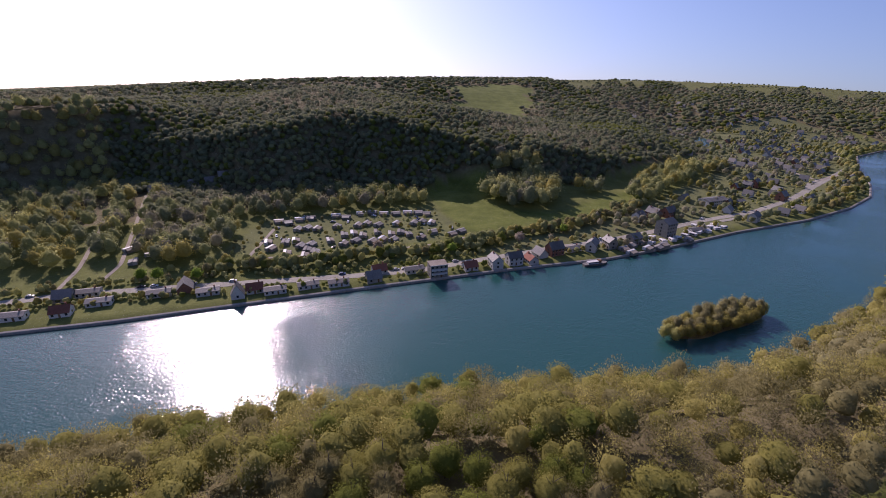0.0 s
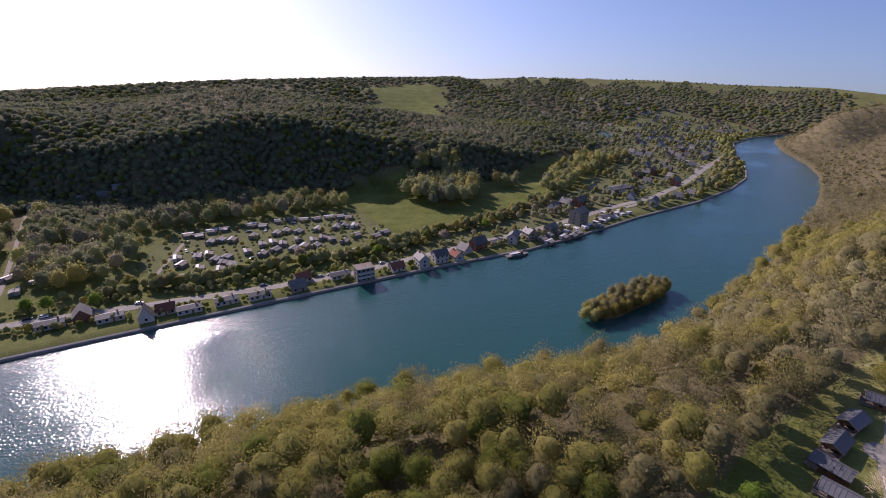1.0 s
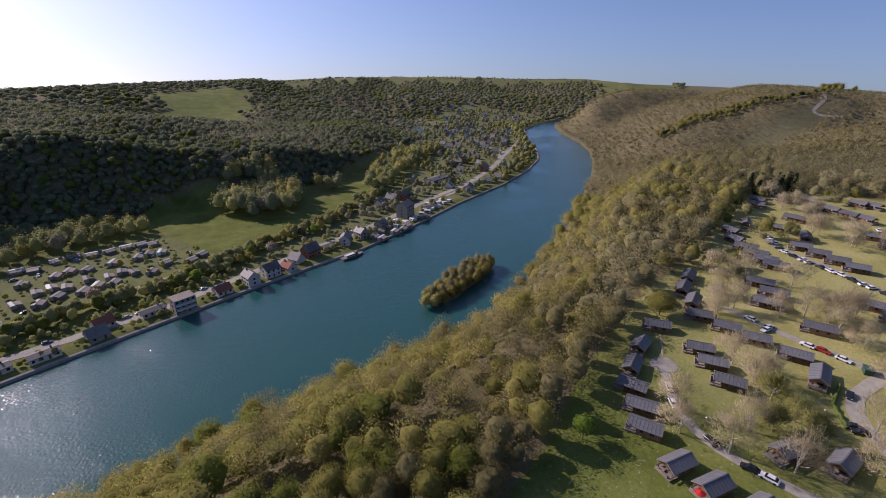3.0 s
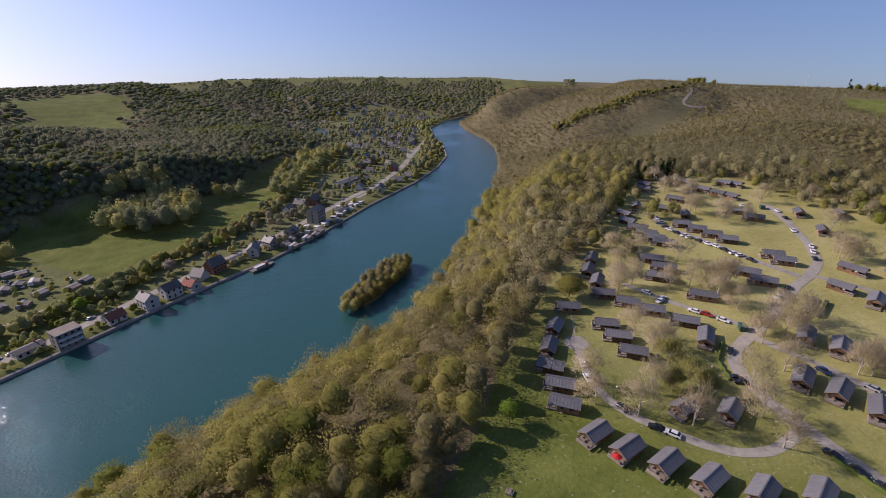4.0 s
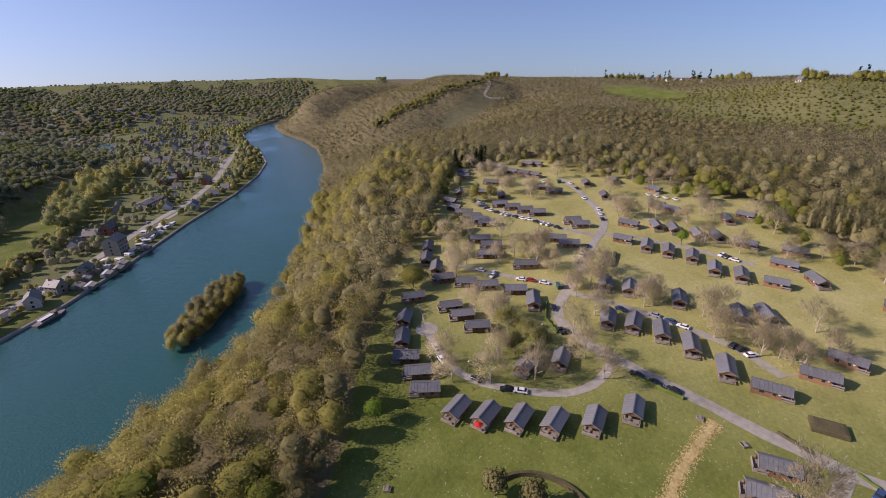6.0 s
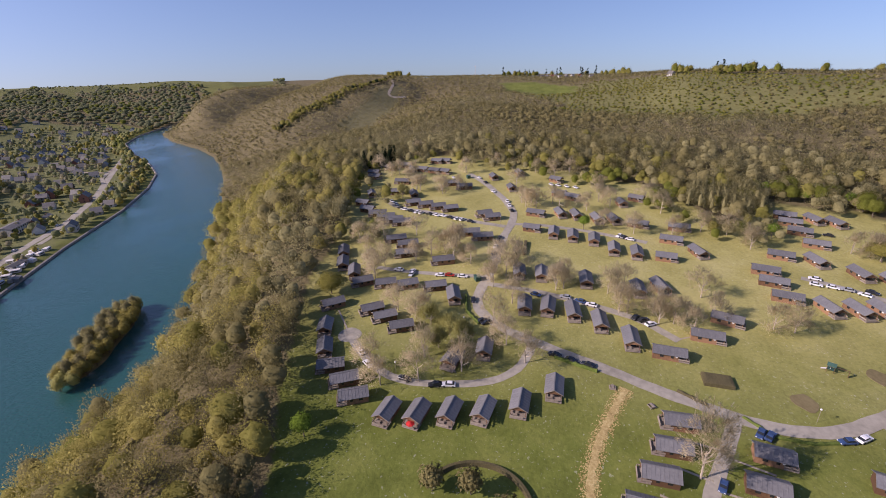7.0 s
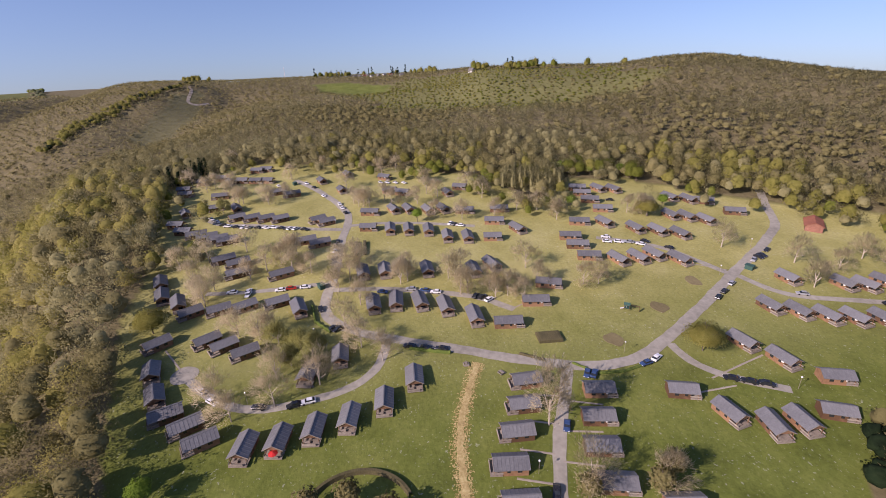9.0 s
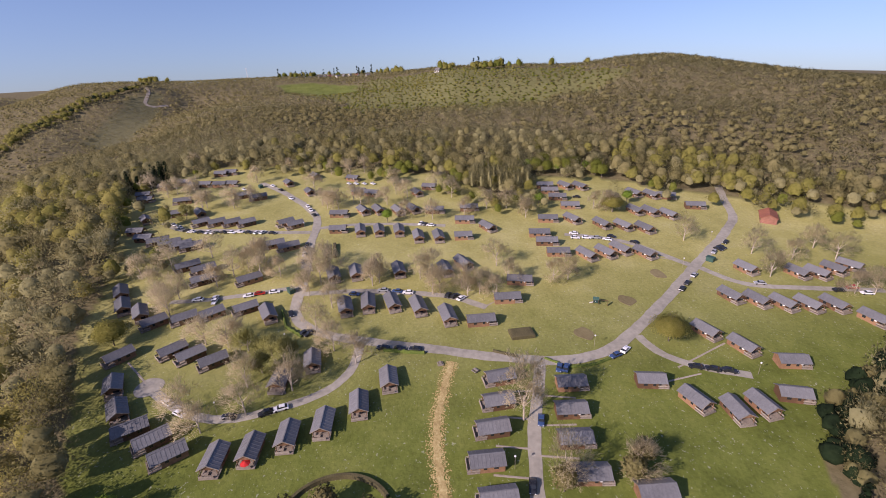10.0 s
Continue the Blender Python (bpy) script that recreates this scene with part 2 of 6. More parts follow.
def segment_distance(x, y, line):
    d = np.full(np.shape(x), 1e9)
    for (ax, ay), (bx, by) in zip(line[:-1], line[1:]):
        ux, uy = bx - ax, by - ay
        s = np.clip(((x - ax) * ux + (y - ay) * uy) / (ux * ux + uy * uy), 0, 1)
        d = np.minimum(d, np.hypot(x - ax - s * ux, y - ay - s * uy))
    return d


def inside(x, y, poly):
    x, y = np.asarray(x, float), np.asarray(y, float)
    r = np.zeros(x.shape, bool)
    for (ax, ay), (bx, by) in zip(poly, list(poly[1:]) + [poly[0]]):
        cross = ((ay > y) != (by > y)) & (x < (bx - ax) * (y - ay) / ((by - ay) or 1e-9) + ax)
        r ^= cross
    return r


def smooth(a, b, v):
    s = np.clip((v - a) / (np.asarray(b, float) - a), 0, 1)
    return s * s * (3 - 2 * s)


# the skyline round the viewpoint: bearing, its elevation in degrees, how far the ridge is, where its slope begins
RIDGE = np.array([(-180, -4.5, 800, 420), (-60, -4.2, 800, 430), (-42, -3.75, 820, 445), (-24, -3.05, 860, 430), (-14, -2.65, 950, 435), (-4, -2.45, 1100, 460), (3, -2.3, 1200, 485),
                  (10, -2.2, 1450, 490), (18, -1.95, 1750, 535), (24, -1.9, 1900, 620), (33, -1.9, 1950, 950), (41, -2.05, 2000, 1250), (48, -2.0, 2000, 950), (53, -2.3, 1500, 800), (60, -2.25, 1300, 760),
                  (66, -2.35, 1100, 620), (70, -2.45, 1080, 560), (73, -2.65, 1100, 480), (79, -2.75, 1180, 400), (90, -2.9, 1200, 350), (97, -2.75, 1000, 330), (102, -2.5, 800, 320)] +
                 [(110, -2.5, 780, 300), (116, -2.65, 760, 300), (120, -2.0, 750, 295), (125, -1.72, 740, 290), (131, -2.6, 700, 290), (136, -3.4, 640, 280), (143, -4.6, 580, 255), (180, -4.5, 700, 300)])
BEARINGS = np.arange(-180, 180.25, 0.5)
BELL = np.exp(-(np.arange(-8, 9) * 0.5 / 1.4) ** 2)
RIDGE = np.stack([BEARINGS] + [np.convolve(np.pad(np.interp(BEARINGS, RIDGE[:, 0], RIDGE[:, k]), 8, mode="edge"), BELL / BELL.sum(), "valid") for k in (1, 2, 3)], 1)
# the front hill of the northern side: bearing, elevation of its crest, how far the crest is
FRONT = np.array([(-180, -4.8, 600), (-40, -4.4, 620), (-30, -4.0, 660), (-15.8, -3.8, 720), (-10, -4.3, 700), (-3, -5.1, 675), (3.3, -5.8, 665), (11.7, -6.3, 670), (20, -7.5, 690), (30, -9.3, 760), (180, -9.3, 760)])

# the brink of its steep lower face: bearing, elevation, distance
BRINK = np.array([(-180, -9.4, 585), (-40, -9.2, 585), (-33, -8.6, 580), (-27, -8.5, 535), (-19, -7.5, 496), (-12, -6.1, 535), (-8, -6.4, 530), (-3.5, -7.4, 512), (1.6, -8.9, 500), (7.4, -9.5, 505), (15, -9.6, 534), (22, -10.6, 572), (34, -11.5, 640), (180, -11.5, 640)])


def camp_plane(x):
    return 0.05 * (x - 80)


def by_bearing(rows):
    """Points (x, y, z) from bearing, elevation and distance as seen from the viewpoint, the height of the trees taken off."""
    return [(r * math.sin(radians(a)), r * math.cos(radians(a)), 95 + r * math.tan(radians(e)) - 8.0) for a, e, r in rows]


SPUR = by_bearing([(70.0, -2.5, 985), (67.1, -3.15, 940), (63.7, -4.2, 885), (61.0, -5.35, 830), (58.6, -6.4, 780), (56.3, -7.5, 730)])
RIVER_HILL = by_bearing([(58.0, -2.6, 1150), (54.5, -2.45, 1100), (52.8, -2.75, 1065), (51.2, -3.4, 1030), (49.6, -4.3, 985), (47.8, -5.6, 945), (46.3, -7.0, 915)])
GULLY = [(455, 330), (560, 300), (650, 296), (780, 290), (860, 265)]


def crest(x, y, line, fall=0.5):
    """The height of a long ridge: its crest line, falling away on both sides."""
    z = np.full(np.shape(x), -1e3)
    for (ax, ay, az), (bx, by, bz) in zip(line[:-1], line[1:]):
        ux, uy = bx - ax, by - ay
        s = np.clip(((x - ax) * ux + (y - ay) * uy) / (ux * ux + uy * uy), 0, 1)
        d = np.hypot(x - ax - s * ux, y - ay - s * uy)
        z = np.maximum(z, az + (bz - az) * s - fall * (np.sqrt(d * d + 400) - 20))
    return z


def height(x, y):
    x, y = np.asarray(x, float), np.asarray(y, float)
    r, az = np.hypot(x, y), np.degrees(np.arctan2(x, y))
    el, rr, rs = (np.interp(az, RIDGE[:, 0], RIDGE[:, k]) for k in (1, 2, 3))
    fe, fr = (np.interp(az, FRONT[:, 0], FRONT[:, k]) for k in (1, 2))
    top = 95 + rr * np.tan(np.radians(el)) - np.where(az > 52, 5.0, 8.0)
    df, dn = segment_distance(x, y, FAR_BANK), segment_distance(x, y, NEAR_BANK)
    wet = inside(x, y, [tuple(p) for p in RIVER])
    hill = smooth(rs, rr, r)
    fall = np.maximum(0, r - rr) * 0.06
    rough = 12 * np.sin(x * 0.011 + 1.3) * np.sin(y * 0.013 + 0.4) + 6 * np.sin(x * 0.027 - y * 0.019)
    folds = 30 * np.sin(x * 0.0135 + 0.0035 * y + 0.8) + 9 * np.sin(x * 0.031 - y * 0.012 + 2.0)
    low = WATER + 1.5 * smooth(0, 3, df) + 2.0 * smooth(20, 200, df)
    # the open valley to the east, and the steep front hill with the ridge behind it to the west
    vale = low + (top - low) * hill + (rough * 0.6 + folds * 0.5) * hill * smooth(0, 1, 1.6 - 1.6 * hill + 0.15)
    front = 95 + fr * np.tan(np.radians(fe)) - 9.0
    dip = front - 14
    be, br = (np.interp(az, BRINK[:, 0], BRINK[:, k]) for k in (1, 2))
    br = br + 5 * np.sin(az * 0.9) + 4 * np.sin(az * 0.37 + 1)
    brink = 95 + br * np.tan(np.radians(be)) - 6.0
    run = (brink - low) / 0.92
    face = np.clip((r - br + run) / run, 0, 1)
    wall = low + (brink - low) * (0.75 * face + 0.25 * face * face * (3 - 2 * face))
    wall = wall + (front - brink) * np.sin(0.5 * math.pi * np.clip((r - br) / (fr - br), 0, 1)) ** 1.2
    wall = wall + (dip - front) * smooth(fr, fr + 150, r) + (top - dip) * smooth(fr + 90, np.maximum(rr, fr + 140), r)
    wall = wall + (rough * 0.35 + folds * 0.2) * smooth(br + 20, br + 120, r) * (1 - smooth(rr - 200, rr - 30, r))
    west = 1 - smooth(22, 33, az)
    north = vale + (wall - vale) * west - fall
    base = camp_plane(np.clip(x, -60, 420))
    full = base + (top - base) * hill + rough * hill * smooth(0, 1, 1.6 - 1.6 * hill + 0.15) - fall
    full = full - 30 * np.exp(-(segment_distance(x, y, GULLY) / 85) ** 2) * smooth(420, 560, r)
    width = 62 + np.clip((r - 330) * 0.28, 0, 230)
    south = WATER + 1.0 * smooth(0, 2, dn) + (full - WATER - 1.0) * smooth(0, width, dn)
    for line in (SPUR, RIVER_HILL):
        ridge = WATER + 1.0 + (crest(x, y, line) - WATER - 1.0) * smooth(0, 70, dn)
        south = np.maximum(south, ridge)
    soft = np.clip((r - 1000) * 0.5, 1.0, 240.0)
    side = np.clip((dn - df) / soft * 0.5 + 0.5, 0, 1)
    z = south + (north - south) * side * side * (3 - 2 * side)
    return np.where(wet, WATER - 2.5 * smooth(0, 8, np.minimum(df, dn)) - 0.3, z)


def ground_z(x, y):
    return float(height(np.array([x]), np.array([y]))[0])


CAMP = [(40, 55), (74, 66), (100, 80), (119, 87), (160, 103), (191, 108), (267, 130), (328, 146), (359, 121), (371, 88), (359, 46), (337, -3), (309, -56), (251, -85),
        (291, -119), (275, -155), (251, -177), (230, -199), (215, -225), (170, -260), (98, -175), (80, -131), (64, -103), (50, -95), (20, -60), (10, 0), (20, 40)]
MEADOW = [(-10, 430), (12, 444), (39, 435), (58, 407), (102, 393), (135, 423), (193, 470), (184, 429), (144, 392), (110, 370), (75, 366), (46, 352), (22, 342), (10, 375)]
BACK_FIELD = [(-12, 432), (39, 433), (60, 430), (60, 469), (49, 476), (18, 482), (-3, 467), (-14, 448)]
CARAVAN_FIELD = [(-150, 290), (-50, 303), (22, 338), (-5, 400), (-140, 365)]
HILL_MEADOW = [(25, 1080), (110, 1150), (200, 1190), (190, 1010), (140, 800), (90, 770), (62, 770), (30, 900)]
HEATH = [(800, 45), (937, -37), (833, -138), (726, -242), (640, -330), (507, -300), (500, -240), (470, -190), (500, -130), (530, -70), (570, -15), (650, 14)]
FIELD = [(1010, 135), (1000, 60), (915, -22), (790, -8), (780, 48), (880, 105)]
SCAR = [(660, 335), (739, 336), (860, 340), (900, 312), (767, 284), (676, 286), (645, 304)]
TOWN = [(20, 300), (130, 312), (250, 370), (400, 445), (480, 530), (600, 715), (760, 800), (700, 1000), (480, 900), (330, 560), (200, 430)]


def ragged(x, y, poly, amount=16.0):
    """Inside the outline, its edge broken into bays and tongues."""
    return inside(x + amount * (np.sin(y * 0.043 + 1) + 0.6 * np.sin(y * 0.11 + x * 0.06)), y + amount * (np.sin(x * 0.039) + 0.6 * np.sin(x * 0.13 + 2)), poly)


def plateau(x, y):
    """The tilled land on top of the northern hills."""
    r, az = np.hypot(x, y), np.degrees(np.arctan2(x, y))
    rr = np.interp(az, RIDGE[:, 0], RIDGE[:, 2])
    return (az > 12) & (az < 57) & (r > rr * (0.86 + 0.05 * np.sin(az * 1.1) + 0.03 * np.sin(az * 3.7)))


def mesh_object(name, verts, faces, material, smooth_shade=False, normals=None):
    """One mesh from arrays: verts (n, 3), faces (m, 3 or 4)."""
    me = bpy.data.meshes.new(name)
    verts, faces = np.asarray(verts, np.float32), np.asarray(faces, np.int32)
    k = faces.shape[1]
    me.vertices.add(len(verts))
    me.vertices.foreach_set("co", verts.ravel())
    me.loops.add(faces.size)
    me.loops.foreach_set("vertex_index", faces.ravel())
    me.polygons.add(len(faces))
    me.polygons.foreach_set("loop_start", np.arange(0, faces.size, k, dtype=np.int32))
    me.polygons.foreach_set("use_smooth", np.full(len(faces), smooth_shade))
    for mm in (material if isinstance(material, (list, tuple)) else [material]):
        me.materials.append(mm)
    me.update(calc_edges=True)
    if normals is not None:
        me.normals_split_custom_set_from_vertices(normals)
    return new(name, me)


def ground_sheet():
    az = np.radians(np.concatenate([np.arange(-180, -60, 4.0), np.arange(-60, 156, 0.54), np.arange(156, 180, 4.0)]))
    rad = 8 * 1.0205 ** np.arange(0, 317)
    a, r = np.meshgrid(az, rad)
    x, y = r * np.sin(a), r * np.cos(a)
    z = height(x, y)
    na, nr = len(az), len(rad)
    i = np.arange(na * nr).reshape(nr, na)
    j = np.roll(i, -1, axis=1)
    faces = np.stack([i[:-1], j[:-1], j[1:], i[1:]], -1).reshape(-1, 4)[:, ::-1]
    verts = np.stack([x, y, z], -1).reshape(-1, 3)
    verts = np.vstack([verts, [[0, 0, ground_z(0.1, 0.1)]]])
    ob = mesh_object("ground", verts, faces, M_GROUND, True)
    x, y = verts[:, 0], verts[:, 1]
    camp, meadow, field, hillm, town, heath = (ragged(x, y, p) if p is HEATH or p is HILL_MEADOW else inside(x, y, p) for p in (CAMP, MEADOW, CARAVAN_FIELD, HILL_MEADOW, TOWN, HEATH))
    scar = inside(x, y, SCAR)
    hillm = hillm | inside(x, y, FIELD) | inside(x, y, BACK_FIELD) | plateau(x, y)
    df, dn = segment_distance(x, y, FAR_BANK), segment_distance(x, y, NEAR_BANK)
    rr = np.hypot(x, y)
    wood = 1.0 - (camp | meadow | field | hillm | town)
    wood[heath] = 0.55
    wood[plateau(x, y)] = 0.35
    wood[scar] = 0.5
    flats = (df < dn) & (rr < 0.97 * np.interp(np.degrees(np.arctan2(x, y)), RIDGE[:, 0], RIDGE[:, 3]))
    wood[flats] = np.minimum(wood[flats], 0.2)
    # Camp grass gets greener towards the viewpoint; its darker tone partly paints lens vignetting.
    fresh = np.where(camp, np.clip(1.0 - (x - 90) / 95, 0.15, 0.95), np.where(meadow | hillm, 0.95, 0.92))
    bare = np.where(town, 0.36, np.where(field, 0.3, np.where(scar, 0.4, 0.0)))
    for name, v in (("wood", wood), ("fresh", fresh), ("bare", bare)):
        at = ob.data.attributes.new(name, "FLOAT", "POINT")
        at.data.foreach_set("value", v.astype(np.float32))
    return tagged(ob, "spring grass, leaf litter and tilled river flats", "ground", kind="structure")


ground_sheet()

wb = bmesh.new()
wv = [wb.verts.new((px, py, WATER)) for px, py in ((-1700, -800), (1500, 480), (1500, 950), (500, 950), (-1700, -100))]
wb.faces.new(wv)
wme = bpy.data.meshes.new("water")
wb.to_mesh(wme)
wb.free()
wme.materials.append(M_WATER)
tagged(new("water", wme), "wide teal river with wind ripples and sun glitter", "river", kind="structure")

# ------------------------------------------------------------------ shaping helpers


def part(name, bm, material, parent=None, label=""):
    me = bpy.data.meshes.new(name)
    bm.to_mesh(me)
    bm.free()
    me.materials.append(material)
    ob = new(name, me)
    if parent:
        ob.parent = parent
    if label:
        ob["label"] = label
    return ob


def box(bm, cx, cy, cz, sx, sy, sz, rot=0.0):
    m = Matrix.Translation((cx, cy, cz)) @ Matrix.Rotation(rot, 4, "Z") @ Matrix.Diagonal((sx, sy, sz, 1))
    bmesh.ops.create_cube(bm, size=1, matrix=m)
    return bm


def boxed(*args):
    return box(bmesh.new(), *args)


def prism(profile, axis_from, axis_to, axis="x"):
    """A closed profile (pairs) drawn out along x or y."""
    bm = bmesh.new()
    rings = []
    for a in (axis_from, axis_to):
        rings.append([bm.verts.new((a, u, v) if axis == "x" else (u, a, v)) for u, v in profile])
    k = len(profile)
    for i in range(k):
        bm.faces.new((rings[0][i], rings[0][(i + 1) % k], rings[1][(i + 1) % k], rings[1][i]))
    bm.faces.new(rings[0][::-1])
    bm.faces.new(rings[1])
    bmesh.ops.recalc_face_normals(bm, faces=bm.faces)
    return bm


def strip(name, line, width, material, lift_by=0.06, label="", ragged=0.06):
    """A road or path laid on the ground along a line."""
    pts = []
    for (ax, ay), (bx, by) in zip(line[:-1], line[1:]):
        k = max(1, int(math.hypot(bx - ax, by - ay) / (3 if ragged < 0.1 else 0.7)))
        pts += [(ax + (bx - ax) * s / k, ay + (by - ay) * s / k) for s in range(k)]
    pts.append(line[-1])
    p = np.array(pts, float)
    for _ in range(6):
        p[1:-1] = (p[:-2] + 2 * p[1:-1] + p[2:]) / 4
    d = np.gradient(p, axis=0)
    d /= np.linalg.norm(d, axis=1)[:, None]
    nrm = np.stack([-d[:, 1], d[:, 0]], 1)
    wob = 1 + ragged * (np.sin(np.arange(len(p)) * 0.9) + np.sin(np.arange(len(p)) * 2.3 + 1))
    verts, faces = [], []
    cols = 5
    for i in range(len(p)):
        for c in range(cols):
            side = c / (cols - 1) - 0.5
            q = p[i] + nrm[i] * side * width * (wob[i] if side < 0 else wob[-i - 1])
            crown = 0.05 * (1 - (2 * c / (cols - 1) - 1) ** 2)
            verts.append((q[0], q[1], ground_z(q[0], q[1]) + lift_by + crown))
    for i in range(len(p) - 1):
        for c in range(cols - 1):
            a = i * cols + c
            faces.append((a, a + 1, a + cols + 1, a + cols))
    return tagged(mesh_object(name, verts, faces, material, True), label, "road", kind="structure")


# ------------------------------------------------------------------ roads
ASPHALT_LABEL = "worn grey asphalt lane through the grass"
MAIN_ROAD = [(324, 64), (302, 48), (275, 33), (253, 24), (237, 24), (224, 26), (197, 27), (177, 27), (163, 30), (151, 27), (144, 20), (136, 5), (130, -10), (124, -24),
             (119, -34), (115, -46), (111, -57), (111, -67), (114, -77), (123, -91), (136, -110), (156, -137), (178, -168), (197, -191), (211, -198), (240, -215)]
strip("road", MAIN_ROAD, 4.2, M_ASPHALT, 0.10, ASPHALT_LABEL)
for line, w in (([(266, 107), (252, 95), (247, 71), (237, 44), (233, 27)], 3.6), ([(237, 25), (238, 7), (233, -17), (224, -42)], 3.2), ([(178, 78), (176, 61), (177, 46), (178, 28)], 2.8),
                ([(172, 26), (170, 8), (165, -10), (157, -31), (146, -42)], 3.2), ([(199, -97), (192, -112), (182, -124), (157, -135)], 3.2),
                ([(154, -138), (138, -144), (132, -161), (122, -193)], 3.2), ([(118, -87), (109, -87), (102, -93), (97, -101), (93, -109)], 3.0),
                ([(113, -50), (99, -44), (88, -38), (78, -35), (60, -29)], 3.4), ([(128, 69), (119, 61), (111, 51), (108, 40), (111, 28), (113, 16), (121, 8), (136, 5)], 3.0)):
    strip("road", line, w, M_ASPHALT, 0.06, ASPHALT_LABEL)
TRENCH = [(119, -23), (112, -19.6), (105, -17), (97, -14), (87, -12), (70, -11)]
strip("trench", TRENCH, 1.9, M_EARTH, 0.07, "backfilled trench of loose sandy earth in the lawn", 0.16)


def loose_earth():
    """Clods thrown up along the trench, each a low uneven pyramid."""
    r = np.random.default_rng(77)
    v, f = [], []
    for (ax, ay), (bx, by) in zip(TRENCH[:-1], TRENCH[1:]):
        long = math.hypot(bx - ax, by - ay)
        for _ in range(int(long * 64)):
            s, off = r.uniform(), r.normal() * 1.15
            if r.uniform() < 0.35:
                off = r.normal() * 0.5 + r.choice((-1.5, 1.3))
            x, y = ax + (bx - ax) * s - (by - ay) / long * off, ay + (by - ay) * s + (bx - ax) / long * off
            g, q, k = camp_plane(x) + 0.03, r.uniform(0.07, 0.25), len(v)
            a0 = r.uniform(0, 6.28)
            for c in range(4):
                v.append((x + q * r.uniform(0.7, 1.3) * math.cos(a0 + 1.57 * c), y + q * r.uniform(0.7, 1.3) * math.sin(a0 + 1.57 * c), g))
            v.append((x, y, g + q * r.uniform(0.5, 0.9)))
            f += [(k + c, k + (c + 1) % 4, k + 4) for c in range(4)]
    tagged(mesh_object("loose_earth", v, f, M_EARTH), "loose ochre clods scattered along the trench", "earth", kind="stuff")


loose_earth()

# ------------------------------------------------------------------ chalets


def ribbed_slope(L, e, hr, ez):
    """One side of a metal roof with standing ribs, from the ridge at y = 0 to the eaves at y = e."""
    outline, ribs = [(-L / 2, 0.0)], int(L / 0.95)
    for k in range(1, ribs):
        x = -L / 2 + L * k / ribs
        outline += [(x - 0.06, 0.14), (x - 0.04, 0.2), (x + 0.04, 0.2), (x + 0.06, 0.14)]
    outline = [(-L / 2, 0.0), (-L / 2, 0.2), (-L / 2 + 0.1, 0.2), (-L / 2 + 0.12, 0.14)] + outline[1:] + [(L / 2 - 0.12, 0.14), (L / 2 - 0.1, 0.2), (L / 2, 0.2), (L / 2, 0.0)]
    bm = bmesh.new()
    rings = [[bm.verts.new((x, y, z + up)) for x, up in outline] for y, z in ((0.0, hr + 0.02), (e, ez))]
    k = len(outline)
    for i in range(k):
        bm.faces.new((rings[0][i], rings[0][(i + 1) % k], rings[1][(i + 1) % k], rings[1][i]))
    bm.faces.new(rings[0][::-1])
    bm.faces.new(rings[1])
    bmesh.ops.recalc_face_normals(bm, faces=bm.faces)
    return bm


def chalet(length, label, dish=False):
    """Ridge along x, porch at the +x end."""
    th = new("chalet")
    L, W, hw, hr = length, 5.0, 2.35, 3.7
    x0, x1, xp = -L / 2 + 0.3, L / 2 - 2.3, L / 2 - 0.3
    w = W / 2 - 0.35
    hwall = hw + 0.12
    part("body", prism([(-w, -0.5), (w, -0.5), (w, hwall), (0, hr - 0.15), (-w, hwall)], x0, x1), M_WOOD, th, "brown stained board walls")
    for s in (-1, 1):
        e = W / 2 + 0.25
        ez = hw - 0.15
        part("roof_slope", ribbed_slope(L, s * e, hr, ez), M_ROOF, th)
        part("bargeboard", prism([(0, hr - 0.05), (s * e, ez - 0.06), (s * e, ez + 0.12), (0, hr + 0.14)], L / 2 + 0.005, L / 2 + 0.06), M_DECK, th, "pale weathered gable board")
        part("post", boxed(xp, s * (w - 0.1), hw / 2, 0.14, 0.14, hw), M_WOOD, th)
        part("side_rail", boxed((x1 + xp) / 2 + 0.3, s * (w + 0.05), 0.98, xp - x1 + 0.9, 0.08, 0.4), M_DECK, th)
        part("window", boxed(-L * 0.22, s * (w + 0.02), 1.45, 1.1, 0.08, 0.9), M_GLASS, th)
        part("window", boxed(L * 0.08, s * (w + 0.02), 1.45, 0.8, 0.08, 0.9), M_GLASS, th)
    part("ridge_cap", boxed(0, 0, hr + 0.17, L, 0.3, 0.07), M_ROOF, th)
    part("deck", boxed((x1 + L / 2) / 2 + 0.35, 0, 0.2, L / 2 - x1 + 0.7, W - 0.4, 0.3), M_DECK, th, "weathered timber deck")
    part("front_rail", boxed(L / 2 + 0.62, -0.4, 0.78, 0.07, W - 1.4, 0.62), M_DECK, th)
    part("table", boxed(L / 2 - 0.5, -0.9, 0.72, 0.8, 1.3, 0.1), M_DECK, th)
    if dish:
        bm = bmesh.new()
        bmesh.ops.create_cone(bm, cap_ends=True, segments=10, radius1=0.42, radius2=0.3, depth=0.1, matrix=pose(L * 0.2, -w - 0.3, 2.0, 75, 0, 15))
        part("satellite_dish", bm, M_TRIM, th, "white satellite dish")
    part("door", boxed(x1 + 0.03, 0.5, 1.35, 0.08, 1.5, 2.0), M_GLASS, th)
    part("gable", prism([(-w, hw - 0.1), (w, hw - 0.1), (0, hr - 0.1)], xp - 0.05, xp + 0.05), M_WOOD, th)
    return tagged(th, label, "chalet", "chalets of the holiday park")


